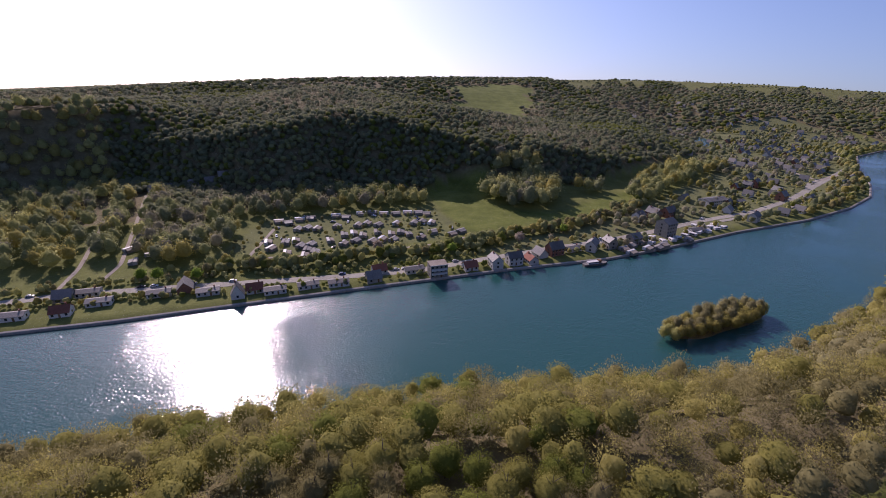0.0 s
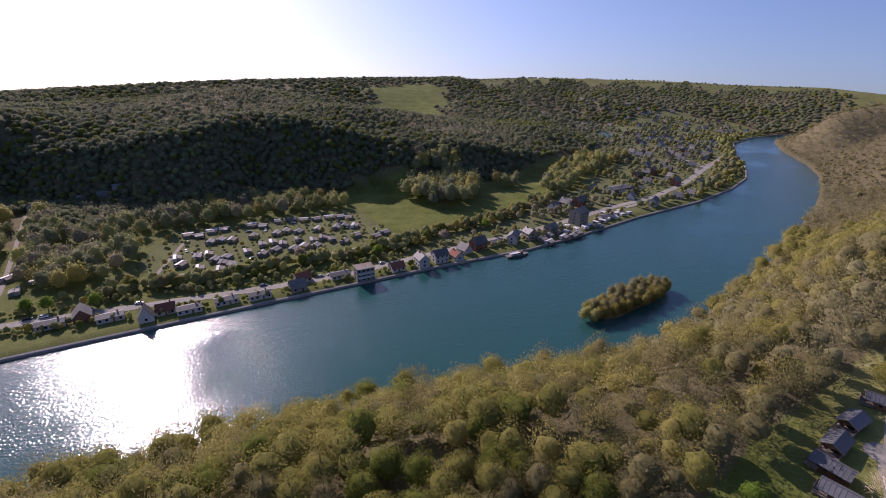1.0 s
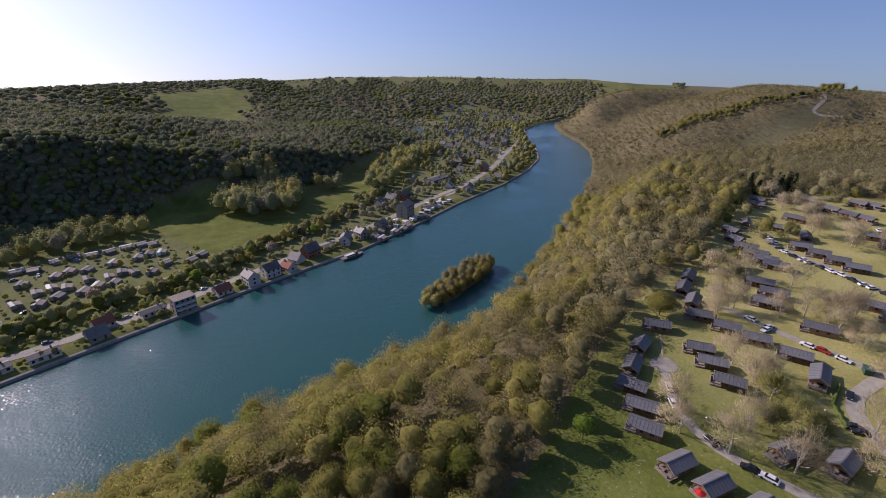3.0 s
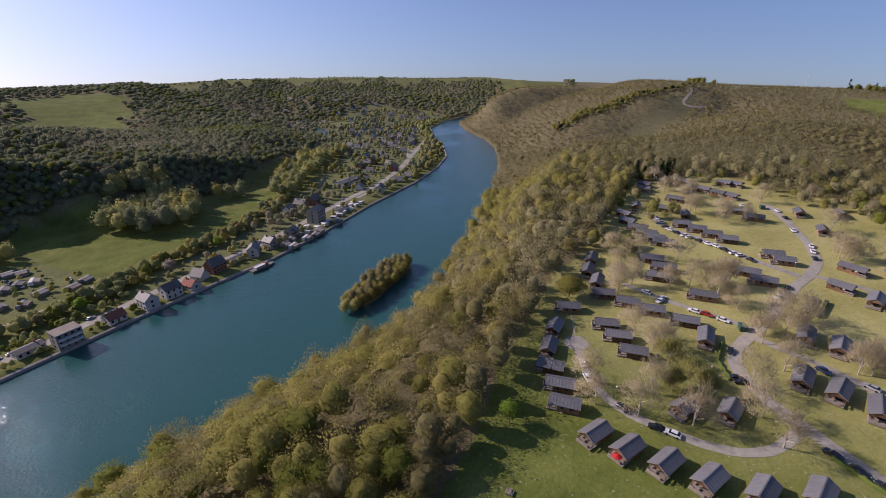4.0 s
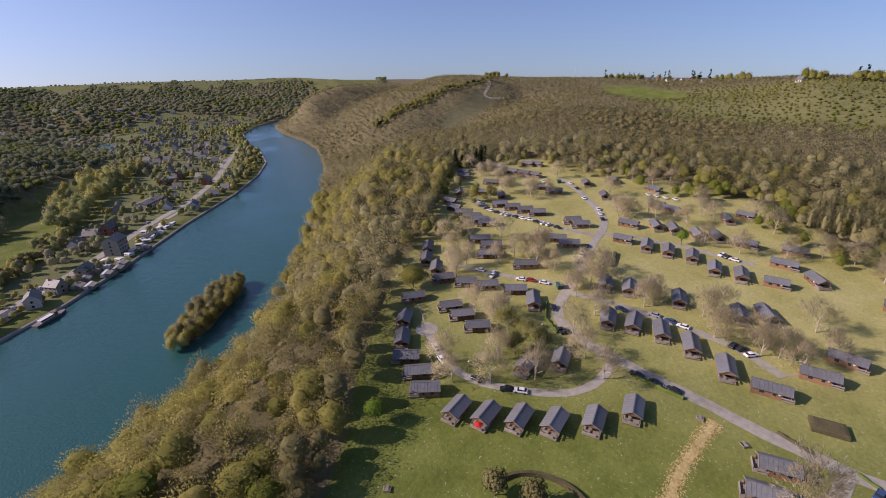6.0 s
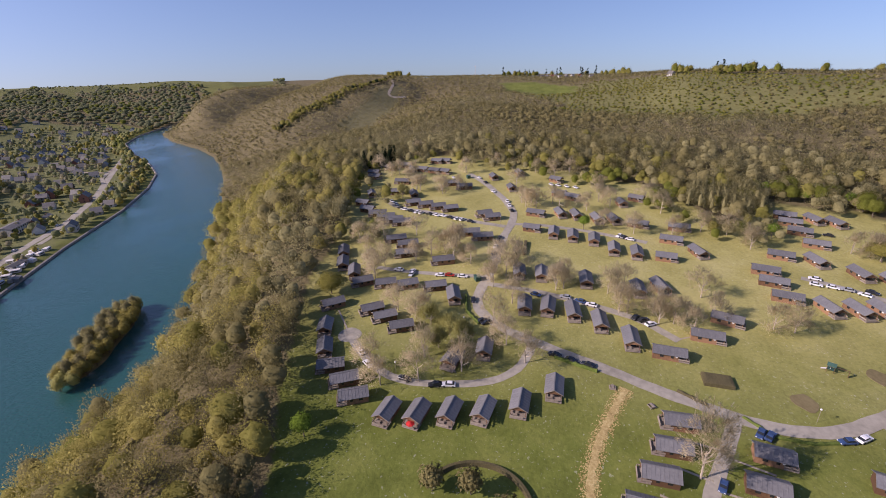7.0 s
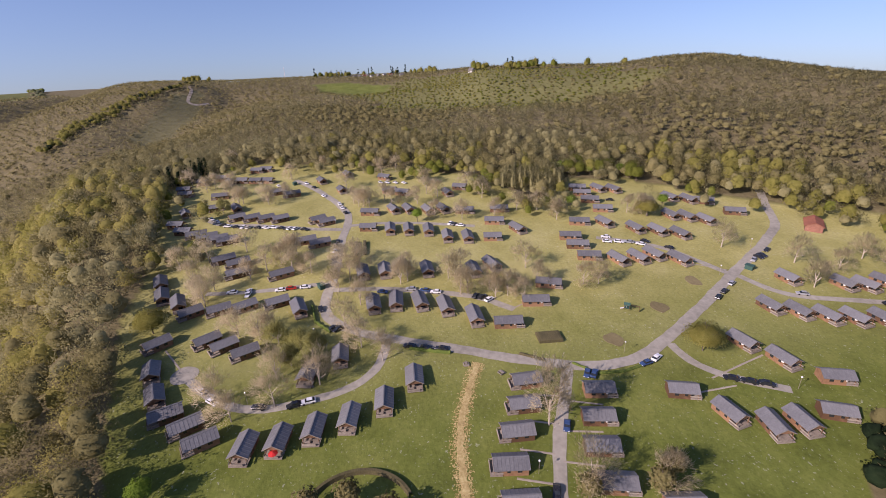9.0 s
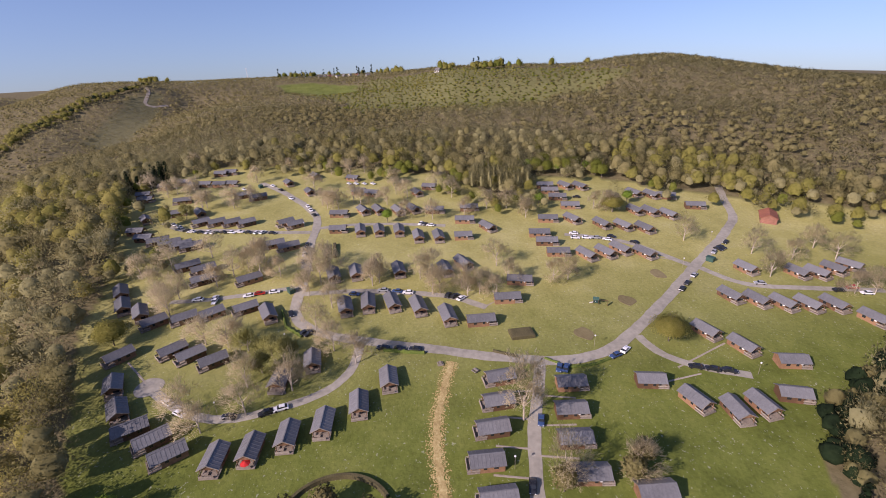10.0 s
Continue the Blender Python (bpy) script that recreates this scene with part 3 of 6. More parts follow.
SHORT = chalet(8.4, "brown timber chalet, dark metal gable roof, porch with deck")
MIDDLE = chalet(8.8, "brown timber chalet with grey metal roof and railed deck", True)
LONG = chalet(10.2, "long brown timber chalet with dark metal roof and railed deck", True)
used = set()


def settle(proto, x, y, yaw, sink=0.0):
    m = pose(x, y, ground_z(x, y) - sink, 0, 0, yaw)
    if proto.name not in used:
        used.add(proto.name)
        proto.matrix_basis = m
        return proto
    return copy_thing(proto, m)


CHALET_ROWS = []
CHALET_ROWS.append((SHORT, [(94.9, 42.6, 172), (96.0, 34.2, 171), (98.4, 25.4, 173), (100.8, 16.3, 172), (105.5, 6.7, 178), (113.8, -2.4, 179)]))
CHALET_ROWS.append((MIDDLE, [(98.9, 54.5, 117), (104.9, 60.2, 120), (110.0, 67.2, 113), (144.2, 83.1, 131)]))
CHALET_ROWS.append((SHORT, [(117.8, 73.4, -155), (129.1, 78.9, -161)]))
CHALET_ROWS.append((MIDDLE, [(143.6, 66.6, 127), (139.7, 60.0, 124), (134.9, 51.9, 118)]))
CHALET_ROWS.append((SHORT, [(120.7, 29.8, 168), (127.6, 20.5, 183)]))
CHALET_ROWS.append((LONG, [(187.9, 98.9, -156), (176.6, 94.1, -157), (169.8, 85.5, -157)]))
CHALET_ROWS.append((MIDDLE, [(162.6, 78.5, 125), (162.8, 68.1, 115), (163.7, 58.9, 121), (164.5, 47.0, 114)]))
CHALET_ROWS.append((LONG, [(158.6, 38.1, -162)]))
CHALET_ROWS.append((LONG, [(205.9, 78.5, 116), (201.0, 70.8, 116), (191.3, 68.4, 116), (187.2, 49.4, 115)]))
CHALET_ROWS.append((LONG, [(219.8, 43.4, 106), (215.5, 36.1, 108)]))
CHALET_ROWS.append((LONG, [(237.3, 100.6, 107), (233.4, 94.2, 109), (229.9, 88.1, 111), (227.2, 82.6, 111)]))
CHALET_ROWS.append((MIDDLE, [(257.6, 85.7, 121), (255.4, 77.2, 116), (253.3, 69.0, 116), (251.2, 61.1, 116), (245.9, 40.4, 119), (241.8, 35.3, 115)]))
CHALET_ROWS.append((LONG, [(296.3, 105.5, 96), (275.1, 102.9, 106), (272.6, 90.0, -153)]))
CHALET_ROWS.append((LONG, [(297.2, 70.7, 111), (291.4, 61.0, 105)]))
CHALET_ROWS.append((MIDDLE, [(335.0, 114.9, -88), (325.1, 107.3, -148), (326.5, 99.8, -103), (323.9, 90.2, -103), (322.9, 82.2, -109), (327.7, 125.3, -108), (348.9, 94.8, -99), (350.5, 88.3, -103)]))
CHALET_ROWS.append((MIDDLE, [(314.2, 133.4, -92), (304.7, 129.2, -91), (269.5, 117.3, -152), (252.9, 116.2, -101), (243.2, 109.1, -98), (314.4, 45.2, -156), (292.7, 30.6, -160)]))
CHALET_ROWS.append((MIDDLE, [(325.5, 28.6, -156), (313.2, 3.3, -122), (285.5, 0.6, -104), (280.1, -7.4, -119), (273.9, -34.5, -165), (282.8, -43.4, -114)]))
CHALET_ROWS.append((LONG, [(252.9, -0.9, -162), (251.6, -9.2, -164), (247.9, -19.9, -165), (248.2, -28.5, -163), (243.4, -40.0, -108), (241.8, -59.0, -102), (225.8, -52.7, -105), (214.3, -62.1, -162), (251.1, 12.3, -105)]))
CHALET_ROWS.append((LONG, [(225.7, 1.8, 180), (223.4, -7.5, 180), (220.8, -17.4, 178), (211.6, -25.9, 178), (209.1, -35.5, 178)]))
CHALET_ROWS.append((MIDDLE, [(229.9, 12.9, -101), (206.7, -47.4, -99)]))
CHALET_ROWS.append((LONG, [(182.4, 14.6, -172), (182.2, 5.3, -176), (180.1, -12.7, -177), (176.2, -32.3, -176), (179.8, -41.1, -165)]))
CHALET_ROWS.append((LONG, [(156.6, 10.0, -175), (157.1, 1.4, -181), (155.4, -7.6, -173), (150.6, -16.8, -175), (142.4, -26.3, -178)]))
CHALET_ROWS.append((LONG, [(136.9, -37.2, -96), (148.6, -50.8, -99), (160.1, -59.8, -110)]))
CHALET_ROWS.append((LONG, [(266.1, -113.8, -107), (256.5, -112.9, -107), (245.2, -113.1, -111), (262.3, -125.7, -164), (258.9, -134.0, -164), (230.7, -114.2, -107), (216.3, -95.2, -107), (213.1, -107.6, -166)]))
CHALET_ROWS.append((LONG, [(203.6, -119.3, -169), (198.9, -128.5, -167), (193.5, -136.9, -169), (200.6, -84.3, -105), (191.0, -84.2, -106), (179.5, -84.9, -105)]))
CHALET_ROWS.append((LONG, [(174.4, -96.4, -165), (174.4, -105.6, -165), (175.9, -113.7, -165), (169.7, -121.9, -164)]))
CHALET_ROWS.append((LONG, [(239.8, -158.8, -168), (234.5, -167.0, -170), (230.7, -173.5, -120), (215.5, -145.0, -173), (212.1, -151.9, -171), (206.1, -158.6, -170), (213.3, -179.3, -113)]))
CHALET_ROWS.append((MIDDLE, [(147.3, -153.9, -171), (139.6, -171.0, -171), (137.3, -178.2, -168), (138.5, -187.3, -167), (139.3, -195.9, -160)]))
CHALET_ROWS.append((MIDDLE, [(130.8, -132.9, -171), (126.1, -140.0, -171), (121.9, -147.4, -171), (119.3, -155.4, -171), (117.2, -164.2, -175), (107.0, -169.3, -173)]))
CHALET_ROWS.append((MIDDLE, [(113.9, -109.3, -166), (104.3, -115.4, -169), (94.7, -123.8, -107)]))
CHALET_ROWS.append((MIDDLE, [(107.4, -35.1, 91), (98.3, -31.8, 89), (89.4, -27.5, 88), (80.0, -23.2, 84), (70.0, -23.1, 85)]))
CHALET_ROWS.append((MIDDLE, [(100.6, -54.5, -99), (91.0, -50.1, -100), (81.7, -46.9, -100), (71.4, -46.1, -102), (64.1, -58.1, -98)]))
CHALET_ROWS.append((SHORT, [(96.6, -77.5, -106), (87.0, -85.3, -168), (81.2, -93.4, -184), (81.4, -101.6, -178), (82.9, -112.8, -113)]))
for proto, row in CHALET_ROWS:
    for cx, cy, yaw in row:
        settle(proto, cx, cy, yaw)

# ------------------------------------------------------------------ cars


def car(color, van=False):
    th = new("van" if van else "car")
    L, W, H = (5.0, 1.95, 2.2) if van else (4.3, 1.75, 1.45)
    if van:
        prof = [(-L / 2, 0.35), (L / 2, 0.35), (L / 2, 1.0), (L / 2 - 0.9, 1.25), (L / 2 - 1.5, H), (-L / 2 + 0.1, H)]
        glass = [(L / 2 - 0.93, 1.3), (L / 2 - 1.45, H - 0.12), (-L / 2 + 0.4, H - 0.2), (-L / 2 + 0.4, 1.35)]
    else:
        prof = [(-L / 2, 0.35), (L / 2, 0.35), (L / 2, 0.72), (L / 2 - 1.1, 0.92), (-L / 2 + 0.25, 0.98), (-L / 2, 0.8)]
        glass = [(L / 2 - 1.15, 0.9), (L / 2 - 1.75, H - 0.06), (-L / 2 + 1.0, H - 0.06), (-L / 2 + 0.35, 0.96)]
    bm = prism(prof, -W / 2, W / 2, "y")
    bmesh.ops.bevel(bm, geom=bm.edges[:], offset=0.06, segments=1, affect="EDGES")
    part("body", bm, PAINT[color], th)
    gw = W / 2 - (0.14 if not van else -0.01)
    part("glasshouse", prism(glass, -gw, gw, "y"), M_GLASS, th, "dark glass")
    if not van:
        bm = prism([(L / 2 - 1.7, H - 0.07), (L / 2 - 1.9, H), (-L / 2 + 1.1, H), (-L / 2 + 0.95, H - 0.07)], -gw + 0.08, gw - 0.08, "y")
        part("roof", bm, PAINT[color], th)
    for sx in (-1, 1):
        for sy in (-1, 1):
            bm = bmesh.new()
            bmesh.ops.create_cone(bm, cap_ends=True, segments=10, radius1=0.33, radius2=0.33, depth=0.22, matrix=pose(sx * L * 0.31, sy * (W / 2 - 0.1), 0.33, 90))
            part("wheel", bm, M_TYRE, th)
    for s in (-1, 1):
        part("headlight", boxed(L / 2 - 0.02, s * 0.6, 0.66, 0.1, 0.35, 0.14), M_LAMP, th)
    word = {"white": "white", "dark": "black", "blue": "dark blue", "red": "red", "grey": "silver grey"}[color]
    return tagged(th, word + (" van" if van else " family car") + " parked beside the chalet lanes", "van" if van else "car", "parked cars")


CARS = {"w": car("white"), "d": car("dark"), "b": car("blue"), "r": car("red"), "g": car("grey"), "v": car("white", True)}
ALL_ROADS = [MAIN_ROAD, [(266, 107), (252, 95), (247, 71), (237, 44), (233, 27)], [(172, 26), (170, 8), (165, -10), (157, -31), (146, -42)],
             [(199, -97), (192, -112), (182, -124), (157, -135)], [(154, -138), (138, -144), (132, -161), (122, -193)], [(118, -87), (109, -87), (102, -93), (97, -101), (93, -109)],
             [(113, -50), (99, -44), (88, -38), (78, -35), (60, -29)], [(128, 69), (119, 61), (111, 51), (108, 40), (111, 28), (113, 16), (121, 8), (136, 5)],
             [(178, 78), (176, 61), (177, 46), (178, 28)], [(237, 25), (238, 7), (233, -17), (224, -42)]]


def road_heading(x, y):
    best = (1e9, 0)
    for line in ALL_ROADS:
        for a, b in zip(line[:-1], line[1:]):
            d = float(segment_distance(np.array([x]), np.array([y]), [a, b])[0])
            best = min(best, (d, math.degrees(math.atan2(b[1] - a[1], b[0] - a[0]))))
    return best[1]


def park(cars):
    for x, y, k in cars:
        packed = sum(math.hypot(x - a, y - b) < 3.4 for a, b, _ in cars) > 1
        settle(CARS[k], x, y, road_heading(x, y) + (75 if packed else 0) + random.uniform(-5, 5) + random.choice((0, 180)))


park([(109.1, 32.5, "d"), (109.9, 28.5, "w"), (109.8, 42.4, "d"), (119.5, 61.3, "w"), (114.0, 56.3, "w"), (130.3, -2.0, "d"), (128.5, -7.4, "d"), (127.3, -12.3, "d"), (90.0, -41.2, "b"), (71.9, -31.9, "d"), (108.4, -54.5, "b"), (107.9, -56.5, "b"), (109.9, -74.2, "b"), (111.7, -78.6, "w"), (99.7, -95.1, "d"), (97.7, -99.3, "d"), (95.9, -103.7, "d"), (137.1, -151.5, "g"), (125.6, -175.8, "d"), (126.2, -182.4, "r"), (121.6, -184.0, "w"), (140.4, -119.7, "d"), (143.7, -124.4, "d"), (148.6, -131.0, "g"), (164.6, -152.9, "g"), (166.6, -156.8, "d"), (167.7, -159.2, "d"), (171.8, -164.8, "d")])
park([(176.7, 67.3, "w"), (176.4, 60.7, "w"), (173.8, 60.3, "w"), (175.1, 47.9, "w"), (175.8, 43.7, "r"), (175.7, 38.0, "w"), (144.9, 24.1, "d"), (143.9, 22.5, "d"), (158.0, 30.0, "d"), (213.0, 28.4, "d"), (207.0, 28.5, "w"), (200.2, 28.6, "b"), (217.9, 27.9, "d"), (260.5, 100.4, "w"), (256.3, 96.4, "w"), (250.6, 91.4, "d"), (248.4, 88.6, "w"), (246.3, 83.4, "d"), (245.3, 79.6, "w"), (244.6, 76.7, "w"), (243.3, 71.7, "d"), (242.2, 67.3, "w"), (241.9, 63.3, "w"), (239.9, 58.5, "d"), (238.8, 54.2, "w"), (238.1, 51.3, "w"), (236.1, 46.3, "d"), (312.3, 73.2, "w")])
park([(314.3, 55.5, "w"), (304.7, 49.4, "d"), (286.6, 41.5, "w"), (270.2, 30.5, "w"), (263.3, 28.5, "w"), (255.8, 26.3, "d"), (305.4, 6.1, "w"), (304.2, 1.7, "w"), (302.7, -3.7, "w"), (301.2, -9.2, "w"), (229.1, -29.9, "w"), (227.8, -31.8, "d"), (225.6, -34.4, "w"), (166.4, 6.5, "b"), (166.7, -4.9, "g"), (164.6, -10.4, "b"), (162.7, -14.5, "w"), (157.0, -29.5, "d"), (155.9, -32.0, "d"), (153.7, -34.2, "w"), (193.3, -99.9, "w"), (198.3, -101.4, "w"), (192.0, -105.1, "w"), (190.9, -109.5, "g"), (190.3, -117.2, "d"), (187.9, -113.8, "w"), (182.0, -124.4, "d"), (244.7, -124.9, "d")])


# ------------------------------------------------------------------ trees


def crown_centres(rng, n, h0, h1, rx, shape):
    out = []
    while len(out) < n:
        t = rng.uniform(0, 1)
        w = {"round": math.sqrt(max(0.02, 1 - (2 * t - 0.8) ** 2)) if t < 0.9 else 0.5, "tall": 1.05 * math.sin(math.pi * min(1, 0.2 + 0.75 * t)) ** 0.6, "cone": 1.05 - t,
             "column": 0.9}[shape]
        a, q = rng.uniform(0, 2 * math.pi), math.sqrt(rng.uniform(0.1, 1))
        out.append((math.cos(a) * q * w * rx, math.sin(a) * q * w * rx, h0 + (h1 - h0) * t))
    return np.array(out)


def lobed_crown(rng, n, size, h0, h1, rx, shape, sliver=0.0, lobes=11, thin=0.35, lift=0.75):
    """Leaf and twig triangles on the skins of rounded lobes, with soft normals, (n, 3, 6); sliver: the share of long upright twigs."""
    rl = rx * (0.42 if shape != "cone" else 0.3)
    cen = crown_centres(rng, lobes, h0 + rl * 0.7, h1 - rl * 0.8, rx - rl * 0.75, shape)
    c = cen[rng.integers(0, lobes, n)]
    d = rng.normal(size=(n, 3))
    d[:, 2] = np.abs(d[:, 2]) * 0.9 - 0.25
    d /= np.linalg.norm(d, axis=1)[:, None]
    p = c + d * rl * rng.uniform(0.72, 1.08, n)[:, None]
    nor = d + rng.normal(size=(n, 3)) * 0.45
    nor /= np.linalg.norm(nor, axis=1)[:, None]
    u = np.cross(nor, rng.normal(size=(n, 3)))
    u /= np.linalg.norm(u, axis=1)[:, None]
    v = np.cross(nor, u)
    s = size * rng.uniform(0.6, 1.4, n)[:, None]
    tw = rng.uniform(size=n) < sliver
    up = d * 0.6 + np.array([0, 0, 0.9]) + rng.normal(size=(n, 3)) * 0.25
    up /= np.linalg.norm(up, axis=1)[:, None]
    v = np.where(tw[:, None], up * 2.2, v)
    w = np.where(tw, thin, 1.0)[:, None]
    mid = np.array([0, 0, h0 + 0.35 * (h1 - h0)])
    soft = 0.55 * d + 0.5 * (p - mid) / np.linalg.norm(p - mid, axis=1)[:, None] + np.array([0, 0, lift]) + rng.normal(size=(n, 3)) * 0.12
    soft /= np.linalg.norm(soft, axis=1)[:, None]
    tri = np.stack([p - u * s * w, p + u * s * w, p + v * s * 1.3], 1)
    flip = np.einsum("ij,ij->i", np.cross(tri[:, 1] - tri[:, 0], tri[:, 2] - tri[:, 0]), soft) < 0
    tri[flip] = tri[flip][:, ::-1]
    return np.concatenate([tri, np.repeat(soft[:, None], 3, axis=1)], 2)


def puff_crown(rng, n, size, h0, h1, rx, sliver=0.0, lift=0.5, core=0.9, seg=10, lobes=12):
    """A rounded crown of billowing lobes, (m, 3, 6): a lumpy inner mass, and n small leaves and twigs standing out of it; sliver: the share of long twigs."""
    k = rng.normal(size=(lobes, 3))
    k[:, 2] = np.abs(k[:, 2]) * 0.9 - 0.3
    k /= np.linalg.norm(k, axis=1)[:, None]
    swell = rng.uniform(0.7, 1.15, lobes)
    mid, half = h0 + 0.42 * (h1 - h0), 0.58 * (h1 - h0)

    def reach(d):
        near = np.clip(d @ k.T, -1, 1)
        return 0.70 + 0.34 * np.max(swell * np.exp((near - 1) * 9), axis=1)

    rings, seg, solid = max(3, seg // 2 + 1), max(seg, 5), seg > 0
    th = np.linspace(0.0, 2.15, rings + 1)
    dirs = [(0, 0, 1.0)]
    for i in range(1, rings + 1):
        for c in range(seg):
            a = 2 * math.pi * (c + 0.5 * (i % 2)) / seg + rng.normal() * 0.12
            t = th[i] + rng.normal() * 0.06
            dirs.append((math.sin(t) * math.cos(a), math.sin(t) * math.sin(a), math.cos(t)))
    d = np.array(dirs)
    v = d * (reach(d) * core)[:, None] * np.array([rx, rx, half]) + np.array([0, 0, mid])
    f = [(0, 1 + c, 1 + (c + 1) % seg) for c in range(seg)]
    for i in range(rings - 1):
        for c in range(seg):
            a, b = 1 + i * seg + c, 1 + i * seg + (c + 1) % seg
            f += [(a, a + seg, b + seg), (a, b + seg, b)]
    f = np.array(f)
    face = np.cross(v[f[:, 1]] - v[f[:, 0]], v[f[:, 2]] - v[f[:, 0]])
    nor = np.zeros_like(v)
    for c in range(3):
        np.add.at(nor, f[:, c], face)
    nor = nor / np.linalg.norm(nor, axis=1)[:, None] + np.array([0, 0, lift * 0.6])
    nor /= np.linalg.norm(nor, axis=1)[:, None]
    mass = np.concatenate([v[f], nor[f]], 2)
    if not n:
        return mass
    e = rng.normal(size=(n, 3))
    e[:, 2] = np.abs(e[:, 2]) * 1.1 - 0.3
    e /= np.linalg.norm(e, axis=1)[:, None]
    p = e * (reach(e) * rng.uniform(core * 0.9, 1.06, n))[:, None] * np.array([rx, rx, half]) + np.array([0, 0, mid])
    face_to = e + rng.normal(size=(n, 3)) * 0.7
    u = np.cross(face_to, rng.normal(size=(n, 3)))
    u /= np.linalg.norm(u, axis=1)[:, None]
    w = np.cross(face_to, u)
    w /= np.linalg.norm(w, axis=1)[:, None]
    out = e + np.array([0, 0, 0.45]) + rng.normal(size=(n, 3)) * 0.35
    out /= np.linalg.norm(out, axis=1)[:, None]
    twig = rng.uniform(size=n) < sliver
    s = size * rng.uniform(0.6, 1.4, n)[:, None]
    w = np.where(twig[:, None], out * 1.9, w)
    wide = np.where(twig, 0.3, 0.8)[:, None]
    soft = e + np.array([0, 0, lift]) + rng.normal(size=(n, 3)) * 0.3
    soft /= np.linalg.norm(soft, axis=1)[:, None]
    tri = np.stack([p - u * s * wide, p + u * s * wide, p + w * s * 1.3], 1)
    flip = np.einsum("ij,ij->i", np.cross(tri[:, 1] - tri[:, 0], tri[:, 2] - tri[:, 0]), soft) < 0
    tri[flip] = tri[flip][:, ::-1]
    loose = np.concatenate([tri, np.repeat(soft[:, None], 3, axis=1)], 2)
    return np.concatenate([mass, loose]) if solid else loose


def limb(bm, a, b, r0, r1, seg=5):
    a, b = Vector(a), Vector(b)
    d = b - a
    m = Matrix.Translation((a + b) / 2) @ d.to_track_quat("Z", "Y").to_matrix().to_4x4()
    bmesh.ops.create_cone(bm, cap_ends=False, segments=seg, radius1=r0, radius2=r1, depth=d.length, matrix=m)


def tree(kind, seed, h, rx, material, bark, n, size, shape="round", low=0.25, sliver=0.0, limbs=12, lobes=12, thin=0.35, category="tree", label=""):
    rng = np.random.default_rng(seed)
    th = new(kind)
    bm = bmesh.new()
    lean = rng.normal(size=2) * 0.3
    limb(bm, (0, 0, -0.8), (lean[0], lean[1], h * 0.5), h * 0.022, h * 0.014, 7)
    limb(bm, (lean[0], lean[1], h * 0.5), (lean[0] * 1.5, lean[1] * 1.5, h * 0.92), h * 0.014, h * 0.003, 5)
    for c in crown_centres(rng, limbs, h * max(low, 0.3), h * 0.97, rx * 0.9, shape):
        z = max(h * max(low, 0.2) * 0.9, c[2] - rng.uniform(0.15, 0.32) * h)
        z = min(z, h * 0.8)
        mid = (c[0] * 0.45 + lean[0], c[1] * 0.45 + lean[1], z + (c[2] - z) * 0.6)
        limb(bm, (lean[0], lean[1], z), mid, h * 0.008, h * 0.005, 4)
        limb(bm, mid, c, h * 0.005, h * 0.001, 3)
    part("trunk", bm, bark, th)
    tri = lobed_crown(rng, n, size, h * low, h, rx, shape, sliver, lobes, thin) if shape == "cone" else puff_crown(rng, n, size, h * low, h, rx, sliver, 0.7, 0.7 if sliver > 0.7 else 0.74, 10 if n > 500 else 8)
    flat = tri.reshape(-1, 6)
    ob = mesh_object("crown", flat[:, :3], np.arange(len(flat)).reshape(-1, 3), material, True, flat[:, 3:])
    ob.parent = th
    return tagged(th, label, category)


